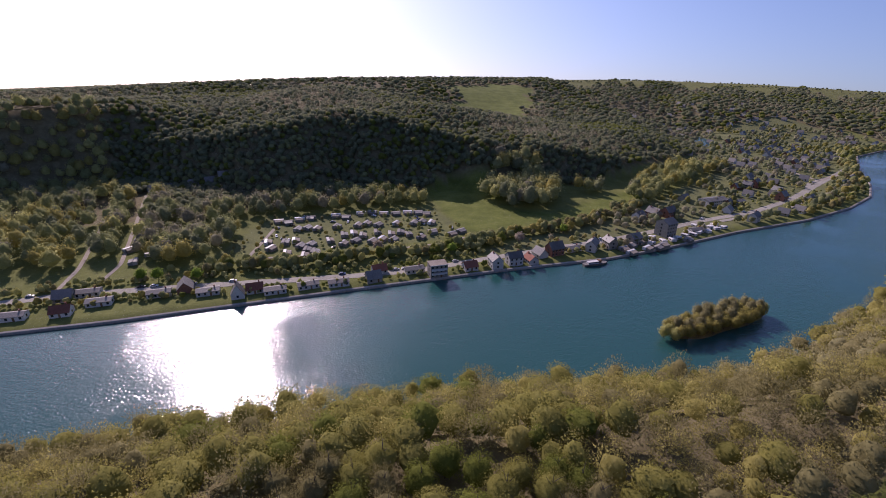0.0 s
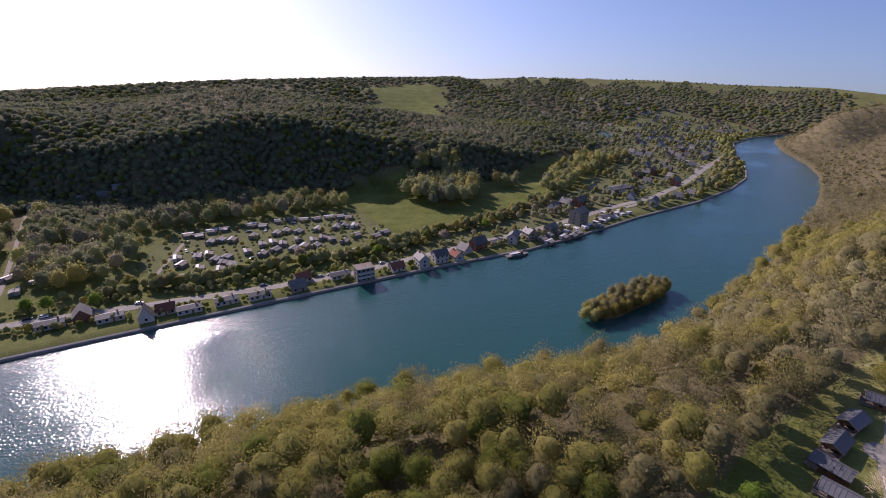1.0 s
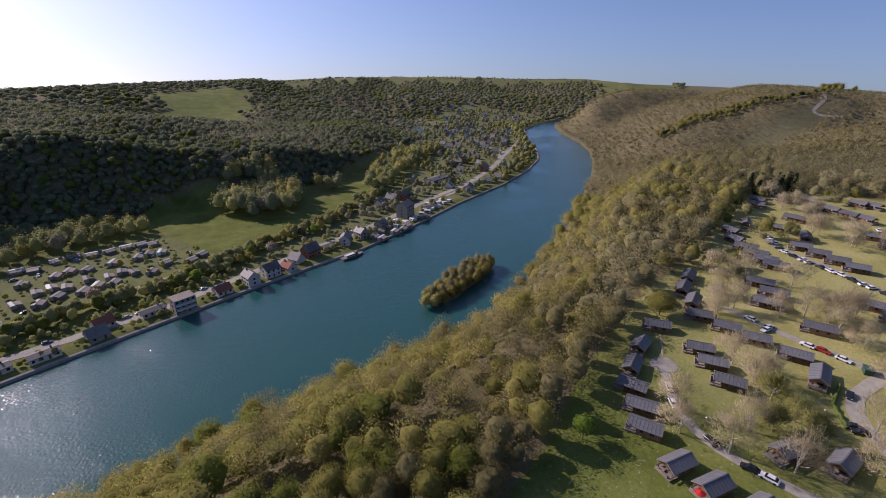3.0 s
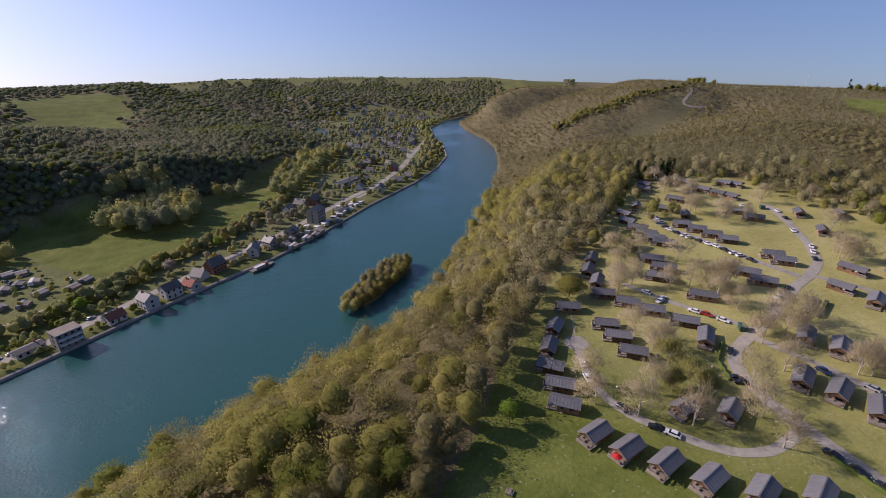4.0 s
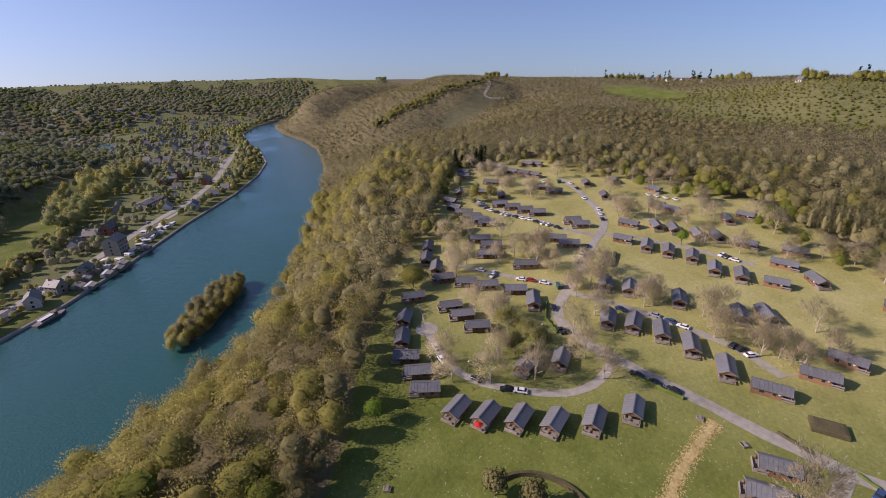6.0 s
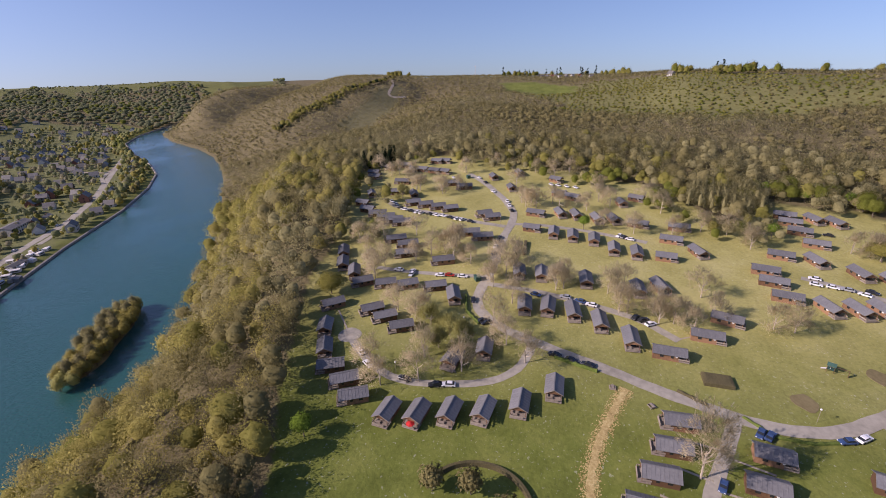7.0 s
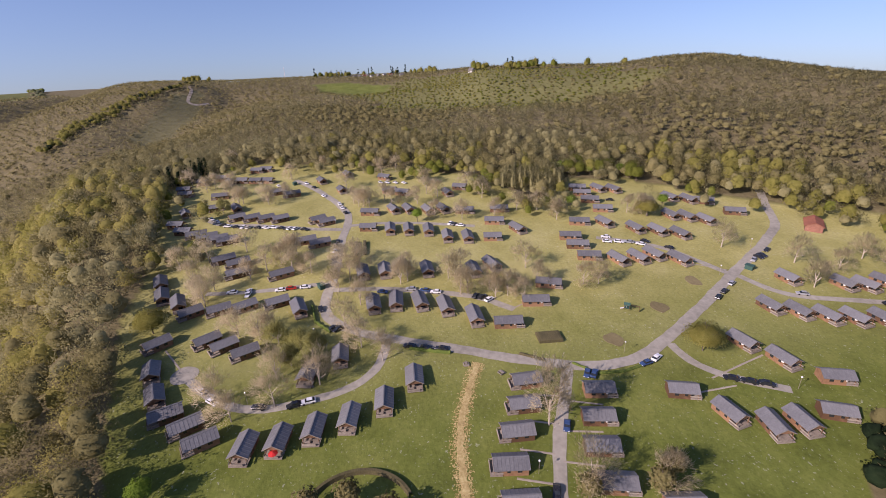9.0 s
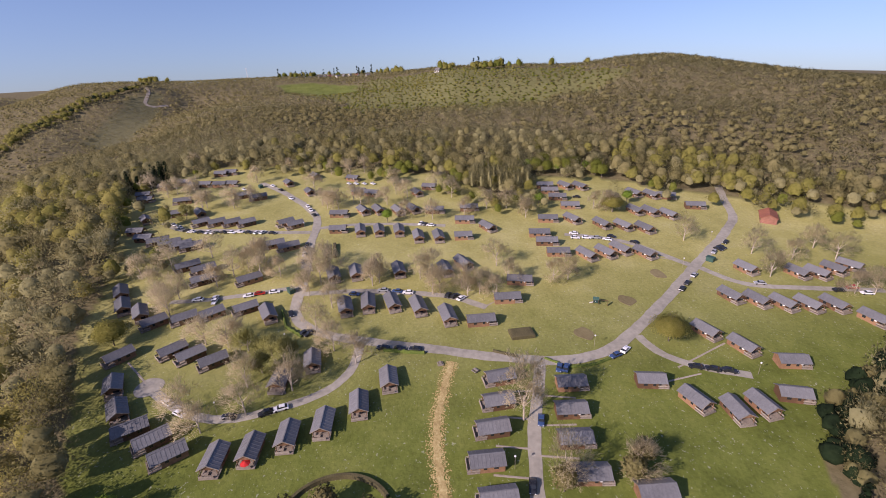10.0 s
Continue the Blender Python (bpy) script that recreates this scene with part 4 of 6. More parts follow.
def twig_tree(seed, h, rx, material, bark, twigs=1500, width=0.07, label="", tall=False, girth=0.02):
    """A leafless tree: trunk and limbs that fork four times, ending in sprays of fine twigs."""
    r = np.random.default_rng(seed)
    th = new("tree")
    bm = bmesh.new()
    fine, tips = [], []

    def grow(p, way, length, wide, depth):
        q = p + way * length
        if depth < 2:
            limb(bm, p, q, wide, wide * 0.62, 6 if depth == 0 else 4)
        else:
            side = np.cross(way, r.normal(size=3))
            side /= np.linalg.norm(side)
            fine.append((p - side * wide * 0.6, p + side * wide * 0.6, q))
        if depth == 4:
            tips.append((q, way))
            return
        for k in range(4 if depth else 6):
            turn = way + r.normal(size=3) * ((0.34 if tall else 0.62) if depth < 3 else 0.8) + np.array([0, 0, 0.5 if tall else 0.18])
            turn /= np.linalg.norm(turn)
            start = p + way * length * r.uniform(0.5, 1.0)
            grow(start, turn, length * r.uniform(0.55, 0.85) * (0.85 if depth == 0 else 1), wide * 0.5, depth + 1)

    grow(np.array([0, 0, -0.6]), np.array([0.02, 0.0, 1.0]), h * (0.34 if tall else 0.42), h * girth, 0)
    part("trunk", bm, bark, th)
    tri = np.array(fine)
    ends = np.array([t[0] for t in tips])
    c = ends[r.integers(0, len(ends), twigs)] + r.normal(size=(twigs, 3)) * 0.35
    d = c / np.array([rx, rx, h]) * np.array([1, 1, 0.6]) + np.array([0, 0, 0.35]) + r.normal(size=(twigs, 3)) * 0.35
    d /= np.linalg.norm(d, axis=1)[:, None]
    u = np.cross(d, r.normal(size=(twigs, 3)))
    u /= np.linalg.norm(u, axis=1)[:, None]
    ln = r.uniform(0.6, 1.5, twigs)[:, None]
    tri = np.concatenate([tri, np.stack([c - u * width, c + u * width, c + d * ln], 1)])
    tri[:, :, :2] *= min(1.15, rx / np.percentile(np.hypot(tri[:, 2, 0], tri[:, 2, 1]), 96))
    tri[:, :, 2] *= h / np.percentile(tri[:, 2, 2], 99)
    nor = tri.mean(1) - np.array([0, 0, h * 0.45])
    nor = nor / np.linalg.norm(nor, axis=1)[:, None] * 0.7 + np.array([0, 0, 1.1])
    nor /= np.linalg.norm(nor, axis=1)[:, None]
    ob = mesh_object("crown", tri.reshape(-1, 3), np.arange(len(tri) * 3).reshape(-1, 3), material, True, np.repeat(nor, 3, axis=0))
    ob.parent = th
    return tagged(th, label, "tree")


BARE = [tree("tree", 10 + i, 12.5 + 0.7 * i, 5.2 + 0.4 * i, M_BARE, M_BARK, 2600, 0.2, "round", 0.06, 0.9, lobes=18, label="leafless deciduous tree with fine brown twigs on the slope") for i in range(3)]
BUD = [tree("tree", 20 + i, 12 + 0.7 * i, 5.4 + 0.4 * i, M_BUD, M_BARK, 2300, 0.2, "round", 0.08, 0.5, lobes=18, label="budding deciduous tree with olive brown crown on the slope") for i in range(3)]
GREEN = [tree("tree", 30 + i, 11.5 + 0.7 * i, 5.2 + 0.3 * i, M_GREEN, M_BARK, 2300, 0.2, "round", 0.08, lobes=18, label="deciduous tree in fresh olive green spring leaf") for i in range(3)]
FRESH = tree("tree", 41, 8.4, 3.3, M_FRESH, M_BARK, 1700, 0.2, "round", 0.28, label="young bright green tree standing on the lawn")
PALE = [twig_tree(70 + i, 8.6 + 1.2 * i, 5.4, M_PALE, M_TAN_BARK, 3000, 0.07, "small tree in pale yellow green bud among the chalets") for i in range(2)]
ROUND = tree("tree", 42, 10.5, 6.8, M_BUD, M_BARK, 4600, 0.22, "round", 0.15, lobes=18, label="broad round tree in olive spring leaf on the lawn")
AIRY = [twig_tree(50 + i, 11.0 + 0.8 * i, 6.6 + 0.4 * i, M_TAN, M_TAN_BARK, 1900, 0.042, "bare ornamental tree with thin pale twigs among the chalets") for i in range(4)]
FIR = tree("conifer", 61, 10.5, 2.6, M_DARK, M_BARK, 1300, 0.32, "cone", 0.04, 0, 6, 30, 0.35, "conifer", "dark green conifer at the edge of the camp")

CAMP_TREES = [(175, 80), (180, 75), (168, 75), (194, 57), (200, 52), (202, 49), (204, 47), (143, 49), (144, 46), (146, 57), (117, 26), (110, 38), (106, 49), (207, 46), (159, 15), (194, 18), (174, -4), (172, -1), (160, -24), (160, -27), (155, -37), (156, -42), (162, -36), (176, -55), (162, -56), (125, 7), (133, 14), (144, 20), (226, -126), (224, -132), (220, -134)]
CAMP_TREES += [(179, -148), (159, -74), (158, -80), (224, -86), (160, -168), (151, -180), (158, -198), (141, -160), (147, -198), (123, -180), (121, -187), (295, 101), (325, 132), (310, 118), (279, 90), (279, 73), (372, 116), (270, 22), (264, 19), (264, 16), (263, 13), (264, 0), (278, -22), (271, -28), (264, -54), (236, -55), (241, -69), (326, 5), (72, -40), (71, -58), (114, 55)]
LAWN_GREEN = [(83, 62), (235, -13), (238, -99), (229, -148)]
LAWN_ROUND = [(113, -95), (153, 88.4), (219, -134)]
LAWN_PALE = [(134.8, 34), (130.8, 29.5), (127, 36), (139, 42), (176, 27), (268, 96)]
CAMP_TREES += [(121.5, 39.5), (215, 70.5), (188.6, 37), (262, -15), (329, -5), (239, -80), (151.7, -47.5)]
# ------------------------------------------------------------------ trees of the camp
CAMP_TREES += [(201, 96), (187, 86), (206, 85), (186, 62), (284, 89), (313, 103), (285, 75), (287, 64), (315, 114), (326, 67), (298, 28), (331, 18), (271, 4)]
CAMP_TREES += [(191, 24), (180, 20), (180, -3), (173, -21), (176, -27), (184, 16), (241, -23), (234, -37), (295, -22), (282, -48), (346, 47), (170, 24), (189, 45)]
for i, (x, y) in enumerate(CAMP_TREES):
    settle(AIRY[i % 4], x, y, i * 77 % 360)
for x, y in LAWN_GREEN:
    settle(FRESH, x, y, x * 7 % 360)
for i, (x, y) in enumerate(LAWN_PALE):
    settle(PALE[i % 2], x, y, i * 77 % 360)
for x, y in LAWN_ROUND:
    settle(ROUND, x, y, x * 7 % 360)
LOFTY = twig_tree(51, 21.5, 8.0, M_TAN, M_TAN_BARK, 4600, 0.06, "tall bare tree with a pale forked trunk beside the lane", girth=0.014)
settle(LOFTY, 91.5, -36.8, 40)

rng = np.random.default_rng(5)


def scatter(n, xr, yr, keep, spacing):
    """Random places in a rectangle that keep() allows, no two nearer than the spacing."""
    cell, out = {}, []
    xs, ys = rng.uniform(*xr, n), rng.uniform(*yr, n)
    ok = keep(xs, ys)
    for x, y in zip(xs[ok], ys[ok]):
        k = (int(x // spacing), int(y // spacing))
        if any(math.hypot(x - a, y - b) < spacing for i in (-1, 0, 1) for j in (-1, 0, 1) for a, b in cell.get((k[0] + i, k[1] + j), ())):
            continue
        cell.setdefault(k, []).append((x, y))
        out.append((x, y))
    return out


RIVER_POLY = [tuple(p) for p in RIVER]
for x, y in scatter(300, (300, 370), (120, 170), lambda x, y: inside(x, y, [(322, 142), (334, 133), (343, 124), (366, 134), (362, 142), (335, 158)]), 4.2):
    settle(FIR, x, y, x * 31 % 360)


def bank_wood(x, y):
    df, dn = segment_distance(x, y, FAR_BANK), segment_distance(x, y, NEAR_BANK)
    return ~inside(x, y, RIVER_POLY) & (dn < df) & ~inside(x, y, CAMP) & (dn > 0.4) & (dn < 110)


EDGE = [(72, -108), (92, -140), (110, -178), (60, -190), (10, -140), (15, -70), (45, -85)]
near = scatter(12000, (-190, 330), (20, 300), bank_wood, 5.2)
near.sort(key=lambda p: math.hypot(*p))
singles, rest = near[:100], near[100:]
for i, (x, y) in enumerate(singles):
    u = 0.5 + 0.5 * math.sin(x * 0.05 + 1) * math.cos(y * 0.07) + rng.normal() * 0.28
    protos = BARE if u < 0.36 else BUD if u < 0.74 else GREEN
    settle(protos[i % 3], x, y, i * 47 % 360)


def wood_mass(name, places, kinds, label, scale=(0.8, 1.2)):
    """Many far trees as one sheet of stuff; kinds: (crown shapes, material, share)."""
    places = np.array(places)
    z = height(places[:, 0], places[:, 1])
    share = np.cumsum([k[2] for k in kinds])
    pick = np.searchsorted(share / share[-1], np.clip(0.5 + 0.33 * (np.sin(places[:, 0] * 0.021 + 2) + np.cos(places[:, 1] * 0.026)) * 0.6 + rng.normal(size=len(places)) * 0.3, 0, 0.999))
    tris, mats = [], []
    for k, (shapes, material, _) in enumerate(kinds):
        for s, shp in enumerate(shapes):
            idx = np.where((pick == k) & (np.arange(len(places)) % len(shapes) == s))[0]
            if not len(idx):
                continue
            a = rng.uniform(0, 2 * math.pi, len(idx))
            f = rng.uniform(*scale, len(idx))
            c, si = np.cos(a) * f, np.sin(a) * f
            v = shp.reshape(-1, 6)
            x = v[None, :, 0] * c[:, None] - v[None, :, 1] * si[:, None] + places[idx, 0][:, None]
            y = v[None, :, 0] * si[:, None] + v[None, :, 1] * c[:, None] + places[idx, 1][:, None]
            zz = v[None, :, 2] * f[:, None] + z[idx][:, None]
            nx = v[None, :, 3] * np.cos(a)[:, None] - v[None, :, 4] * np.sin(a)[:, None]
            ny = v[None, :, 3] * np.sin(a)[:, None] + v[None, :, 4] * np.cos(a)[:, None]
            nz = np.repeat(v[None, :, 5], len(idx), axis=0)
            tris.append(np.stack([x, y, zz, nx, ny, nz], -1).reshape(-1, 6))
            mats.append(np.full(len(idx) * len(shp), k))
    v = np.concatenate(tris)
    ob = mesh_object(name, v[:, :3], np.arange(len(v)).reshape(-1, 3), [k[1] for k in kinds], True, v[:, 3:])
    ob.data.polygons.foreach_set("material_index", np.concatenate(mats).astype(np.int32))
    return tagged(ob, label, "woods", kind="stuff")


def crowns(seed, n, size, h, rx, lift=0.5, count=4, sliver=0.4, seg=10, core=0.88, bare_core=0.78, bare_n=0, bare_seg=0):
    """Crowns of one stature for wood_mass: in leaf, leafless and conifer."""
    def one(k, j, share, fill, n=n, seg=seg):
        return puff_crown(np.random.default_rng(seed + k + j), n, size, h * 0.08, h + 0.07 * h * j, rx, share, lift, fill, seg)
    return {"round": [one(0, j, 0.1, core) for j in range(count)], "bare": [one(20, j, sliver, bare_core, int(bare_n * (1 + 0.7 * (j % 2))) if bare_n else n, (bare_seg if j % 2 == 0 else 0) if bare_n else seg) for j in range(count)],
            "cone": [lobed_crown(np.random.default_rng(seed + 40 + j), n + 120, size * 1.3, h * 0.1, h + 2 + j, rx * 0.6, "cone", 0, 14, lift=lift) for j in range(count)]}


MID = crowns(100, 660, 0.29, 12.0, 6.2, 1.4, sliver=0.6, seg=8, core=0.72, bare_core=0.54, bare_n=560, bare_seg=8)
FARC = crowns(200, 28, 0.56, 6.6, 4.6, 1.5, sliver=0.5, seg=5, core=0.62, bare_core=0.45, bare_n=38, bare_seg=0)
FAR2 = crowns(300, 6, 0.86, 4.6, 4.8, 1.5, sliver=0.4, seg=5, core=0.52, bare_core=0.4, bare_n=13, bare_seg=0)
NEAR_N, FAR_N = crowns(600, 13, 0.55, 7.0, 4.3, 1.5, sliver=0.4, seg=5, core=0.76, bare_core=0.5, bare_n=30, bare_seg=0), crowns(700, 4, 0.8, 7.4, 5.4, 1.2, sliver=0.4, seg=5, core=0.86, bare_core=0.76, bare_n=9, bare_seg=5)
GROVE = crowns(800, 250, 0.45, 12, 5.4, 0.7, sliver=0.4, seg=8, core=0.74, bare_core=0.68)
POPLAR = crowns(1000, 260, 0.36, 15, 2.2, 0.8, sliver=0.97, seg=6, bare_core=0.5)
EDGEC = crowns(900, 170, 0.41, 11.5, 5.6, 1.4, sliver=0.7, seg=7, core=0.70, bare_core=0.60, bare_n=180, bare_seg=7)
wood_mass("poplar_grove", scatter(900, (240, 300), (-105, -62), lambda x, y: inside(x, y, [(262, -66), (256, -100), (288, -109), (296, -76)]), 3.4), [(POPLAR["bare"], M_TWIG, 1.0)], "tall slender leafless poplars at the edge of the wood", (0.8, 1.1))
wood_mass("edge_woods", scatter(2500, (5, 115), (-190, -60), lambda x, y: inside(x, y, EDGE) & ~inside(x, y, CAMP), 4.6), [(EDGEC["bare"], M_BARE, 0.55), (EDGEC["cone"], M_DARK, 0.2), (EDGEC["round"], M_BUD, 0.25)], "dark belt of conifers and bare trees along the lawn", (0.6, 1.0))
EASTERN = [(x, y) for x, y in rest if x + 0.35 * y > 185 + 22 * math.sin(y * 0.11)]
kept = set(EASTERN)
wood_mass("bank_woods", EASTERN, [(EDGEC["bare"], M_TWIG, 0.36), (EDGEC["bare"], M_BARE, 0.14), (EDGEC["round"], M_SLOPE_BUD, 0.12), (EDGEC["round"], M_OLIVE, 0.18), (EDGEC["round"], M_BUD, 0.2)], "tall brown leafless woodland on the river slope", (0.85, 1.4))
wood_mass("bank_woods", [p for p in rest if p not in kept], [(MID["bare"], M_BARE, 0.24), (MID["bare"], M_OLIVE, 0.2), (MID["round"], M_BUD, 0.4), (MID["round"], M_GREEN, 0.16)], "leafless and budding woodland on the river slope", (0.7, 1.3))


def polar(n, az, r, keep):
    """About n evenly jittered places in a sector (bearings, distances) where keep() holds."""
    cell = math.sqrt(math.pi * (r[1] ** 2 - r[0] ** 2) * (az[1] - az[0]) / 360 / n)
    k = int(r[1] / cell) + 1
    gx, gy = (v.ravel() * cell for v in np.meshgrid(np.arange(-k, k + 1.0), np.arange(-k, k + 1.0)))
    x, y = gx + rng.uniform(-0.8, 0.8, len(gx)) * cell, gy + rng.uniform(-0.8, 0.8, len(gx)) * cell
    q, t = np.hypot(x, y), np.degrees(np.arctan2(x, y))
    sector = (q > r[0]) & (q < r[1]) & (t > az[0]) & (t < az[1])
    x, y = x[sector], y[sector]
    ok = keep(x, y)
    return np.stack([x[ok], y[ok]], 1)


def dry_land(x, y):
    return ~inside(x, y, RIVER_POLY) & (np.minimum(segment_distance(x, y, FAR_BANK), segment_distance(x, y, NEAR_BANK)) > 1)


def north_side(x, y):
    return dry_land(x, y) & (segment_distance(x, y, FAR_BANK) < segment_distance(x, y, NEAR_BANK))


def open_land(x, y):
    r = inside(x, y, CAMP) | plateau(x, y)
    for p in (MEADOW, BACK_FIELD, CARAVAN_FIELD, HILL_MEADOW, HEATH, FIELD, SCAR):
        r = r | (ragged(x, y, p) if p is HEATH or p is HILL_MEADOW else inside(x, y, p))
    return r


GROVES = [[(-214, 359), (-151, 402), (-118, 425), (-16, 430), (-12, 410), (-138, 370), (-189, 335)], [(-196, 316), (-150, 338), (-150, 285), (-172, 268)],
          [(-426, 440), (-367, 517), (-235, 330), (-232, 262), (-265, 255)], [(42, 432), (61, 402), (87, 402), (106, 412), (118, 462), (96, 491), (60, 490)], [(133, 463), (167, 476), (158, 452)],
          [(198, 430), (255, 496), (368, 585), (350, 620), (230, 520), (180, 440)],
          [(-262, 350), (-232, 278), (-212, 282), (-243, 350), (-280, 420), (-292, 405)], [(-228, 340), (-200, 285), (-176, 270), (-196, 316), (-214, 359), (-262, 420)]]


def groves(x, y):
    r = np.zeros(np.shape(x), bool)
    for p in GROVES:
        r = r | inside(x, y, p)
    return r


TRACK_A, TRACK_B = [(-216, 232), (-225, 265), (-258, 336), (-295, 410)], [(-200, 245), (-203, 271), (-237, 344), (-274, 421)]


def north_wood(x, y):
    r, az = np.hypot(x, y), np.degrees(np.arctan2(x, y))
    slope = r > np.interp(az, RIDGE[:, 0], RIDGE[:, 3]) * 0.97
    return north_side(x, y) & ~open_land(x, y) & ~inside(x, y, TOWN) & slope & ~groves(x, y) & (np.minimum(segment_distance(x, y, TRACK_A), segment_distance(x, y, TRACK_B)) > 8)


KINDS_N = [(NEAR_N["bare"], M_HAZE_BARE, 0.22), (NEAR_N["round"], M_HAZE_BUD, 0.66), (NEAR_N["round"], M_GREEN, 0.18)]
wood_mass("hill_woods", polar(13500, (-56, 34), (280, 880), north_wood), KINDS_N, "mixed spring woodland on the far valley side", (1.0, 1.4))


def steep_face(x, y):
    r, az = np.hypot(x, y), np.degrees(np.arctan2(x, y))
    br = np.interp(az, BRINK[:, 0], BRINK[:, 2])
    return north_wood(x, y) & (r > br - 95) & (r < br + 15)


# Paler foliage here lightens the shaded face, in place of a haze veil.
wood_mass("hill_woods", polar(7000, (-56, 24), (380, 640), steep_face), [(NEAR_N["bare"], M_HAZE_BARE, 0.25), (NEAR_N["round"], M_GROVE, 0.3), (NEAR_N["round"], M_HAZE_BUD, 0.45)], "dense spring wood on the shaded steep foot of the hill", (0.8, 1.3))
for grove in GROVES:
    gx, gy = [p[0] for p in grove], [p[1] for p in grove]
    spots = scatter(2500, (min(gx), max(gx)), (min(gy), max(gy)), lambda x, y: inside(x, y, grove) & (np.minimum(segment_distance(x, y, TRACK_A), segment_distance(x, y, TRACK_B)) > 6), 8.0 if grove is GROVES[3] else 7.2)
    wood_mass("grove", spots, [(GROVE["bare"], M_HAZE_BARE, 0.1), (GROVE["round"], M_HAZE_BUD, 0.2), (GROVE["round"], M_GROVE, 0.34), (GROVE["round"], M_OLIVE, 0.2), (GROVE["round"], M_PALE, 0.16)], "grove of rounded spring trees on the valley floor", (1.2, 1.9) if grove is GROVES[3] else (0.8, 1.4))
KINDS_F = [(FAR_N["bare"], M_HAZE_BARE, 0.3), (FAR_N["round"], M_HAZE_BUD, 0.73), (FAR_N["round"], M_GREEN, 0.12)]
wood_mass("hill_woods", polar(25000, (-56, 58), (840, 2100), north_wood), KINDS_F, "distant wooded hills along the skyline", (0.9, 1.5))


def south_wood(x, y):
    r = np.hypot(x, y)
    return dry_land(x, y) & ~north_side(x, y) & ~open_land(x, y) & (r > 130) & ~((x < 330) & (y > 20) & (y < 300) & (segment_distance(x, y, NEAR_BANK) < 110))


def camp_edge(x, y):
    return south_wood(x, y) & (np.hypot(x, y) < np.interp(np.degrees(np.arctan2(x, y)), (60, 90, 115, 150), (430, 430, 390, 330)))


wood_mass("slope_woods", polar(5300, (55, 153), (130, 440), camp_edge), [(EDGEC["bare"], M_TWIG, 0.5), (EDGEC["bare"], M_BARE, 0.22), (EDGEC["round"], M_SLOPE_BUD, 0.2), (EDGEC["round"], M_BUD, 0.08)], "tall leafless and budding trees behind the chalets", (0.5, 1.2))
HOMES = np.array([(x, y) for _, row in CHALET_ROWS for x, y, _ in row])


def camp_rim(x, y):
    home = np.min(np.hypot(x[:, None] - HOMES[None, :, 0], y[:, None] - HOMES[None, :, 1]), axis=1) if len(x) else x
    return inside(x, y, CAMP) & (segment_distance(x, y, CAMP[5:20]) < 26) & (home > 8.5) & (segment_distance(x, y, MAIN_ROAD) > 7) & (np.sin(x * 0.09) * np.cos(y * 0.08) > -0.35)


wood_mass("rim_trees", polar(2200, (55, 145), (215, 400), camp_rim), [(EDGEC["bare"], M_TWIG, 0.7), (EDGEC["round"], M_BUD, 0.2), (EDGEC["round"], M_GREEN, 0.1)], "scattered leafless trees at the upper rim of the camp", (0.5, 1.0))
wood_mass("slope_woods", polar(12500, (40, 153), (130, 640), lambda x, y: south_wood(x, y) & ~camp_edge(x, y)), [(FARC["bare"], M_TWIG, 0.4), (FARC["bare"], M_BARE, 0.38), (FARC["round"], M_SLOPE_BUD, 0.22)], "leafless woodland on the hillside behind the camp", (0.7, 1.25))
wood_mass("slope_woods", polar(27000, (40, 153), (620, 1300), south_wood), [(FAR2["bare"], M_TWIG, 0.26), (FAR2["bare"], M_BARE, 0.52), (FAR2["round"], M_SLOPE_BUD, 0.22)], "brown leafless woodland on the distant ridge", (0.7, 1.25))
SHRUB = crowns(400, 8, 0.4, 2.0, 2.2, 0.8, seg=5)["round"]
wood_mass("heath_scrub", polar(8200, (84, 125), (400, 1000), lambda x, y: ragged(x, y, HEATH)), [(SHRUB, M_BUD, 0.45), (SHRUB, M_GREEN, 0.35), (SHRUB, M_BARE, 0.2)], "low gorse and scrub on the open hillside", (0.3, 1.3))

spur_places = []
for (ax, ay, _), (bx, by, _) in zip(SPUR[:-1], SPUR[1:]):
    k = int(math.hypot(bx - ax, by - ay) / 1.5)
    spur_places += [(ax + (bx - ax) * i / k + rng.normal() * 3, ay + (by - ay) * i / k + rng.normal() * 7) for i in range(k)]
wood_mass("spur_woods", spur_places, [(FARC["round"], M_BUD, 0.5), (FARC["bare"], M_BARE, 0.3), (FARC["round"], M_DARK, 0.2)], "dark line of denser trees along the crest of the spur", (0.9, 1.5))


# ------------------------------------------------------------------ far bank: quay, lanes, houses, caravans


def quay():
    """A stone-edged towpath along the far bank."""
    line = np.array(FAR_BANK[1:-1], float)
    d = np.gradient(line, axis=0)
    d /= np.linalg.norm(d, axis=1)[:, None]
    land = np.stack([-d[:, 1], d[:, 0]], 1)
    verts, faces = [], []
    for i, p in enumerate(line):
        for off, z in ((-0.9, WATER - 0.6), (-0.7, WATER + 0.8), (-0.4, WATER + 1.25), (0.7, WATER + 1.55), (1.5, WATER + 1.0)):
            verts.append((*(p + land[i] * off), z))
    for i in range(len(line) - 1):
        for k in range(4):
            a = i * 5 + k
            faces.append((a, a + 5, a + 6, a + 1))
    tagged(mesh_object("pavement", verts, faces, M_STONE), "stone-edged towpath along the river bank", "towpath", kind="structure")


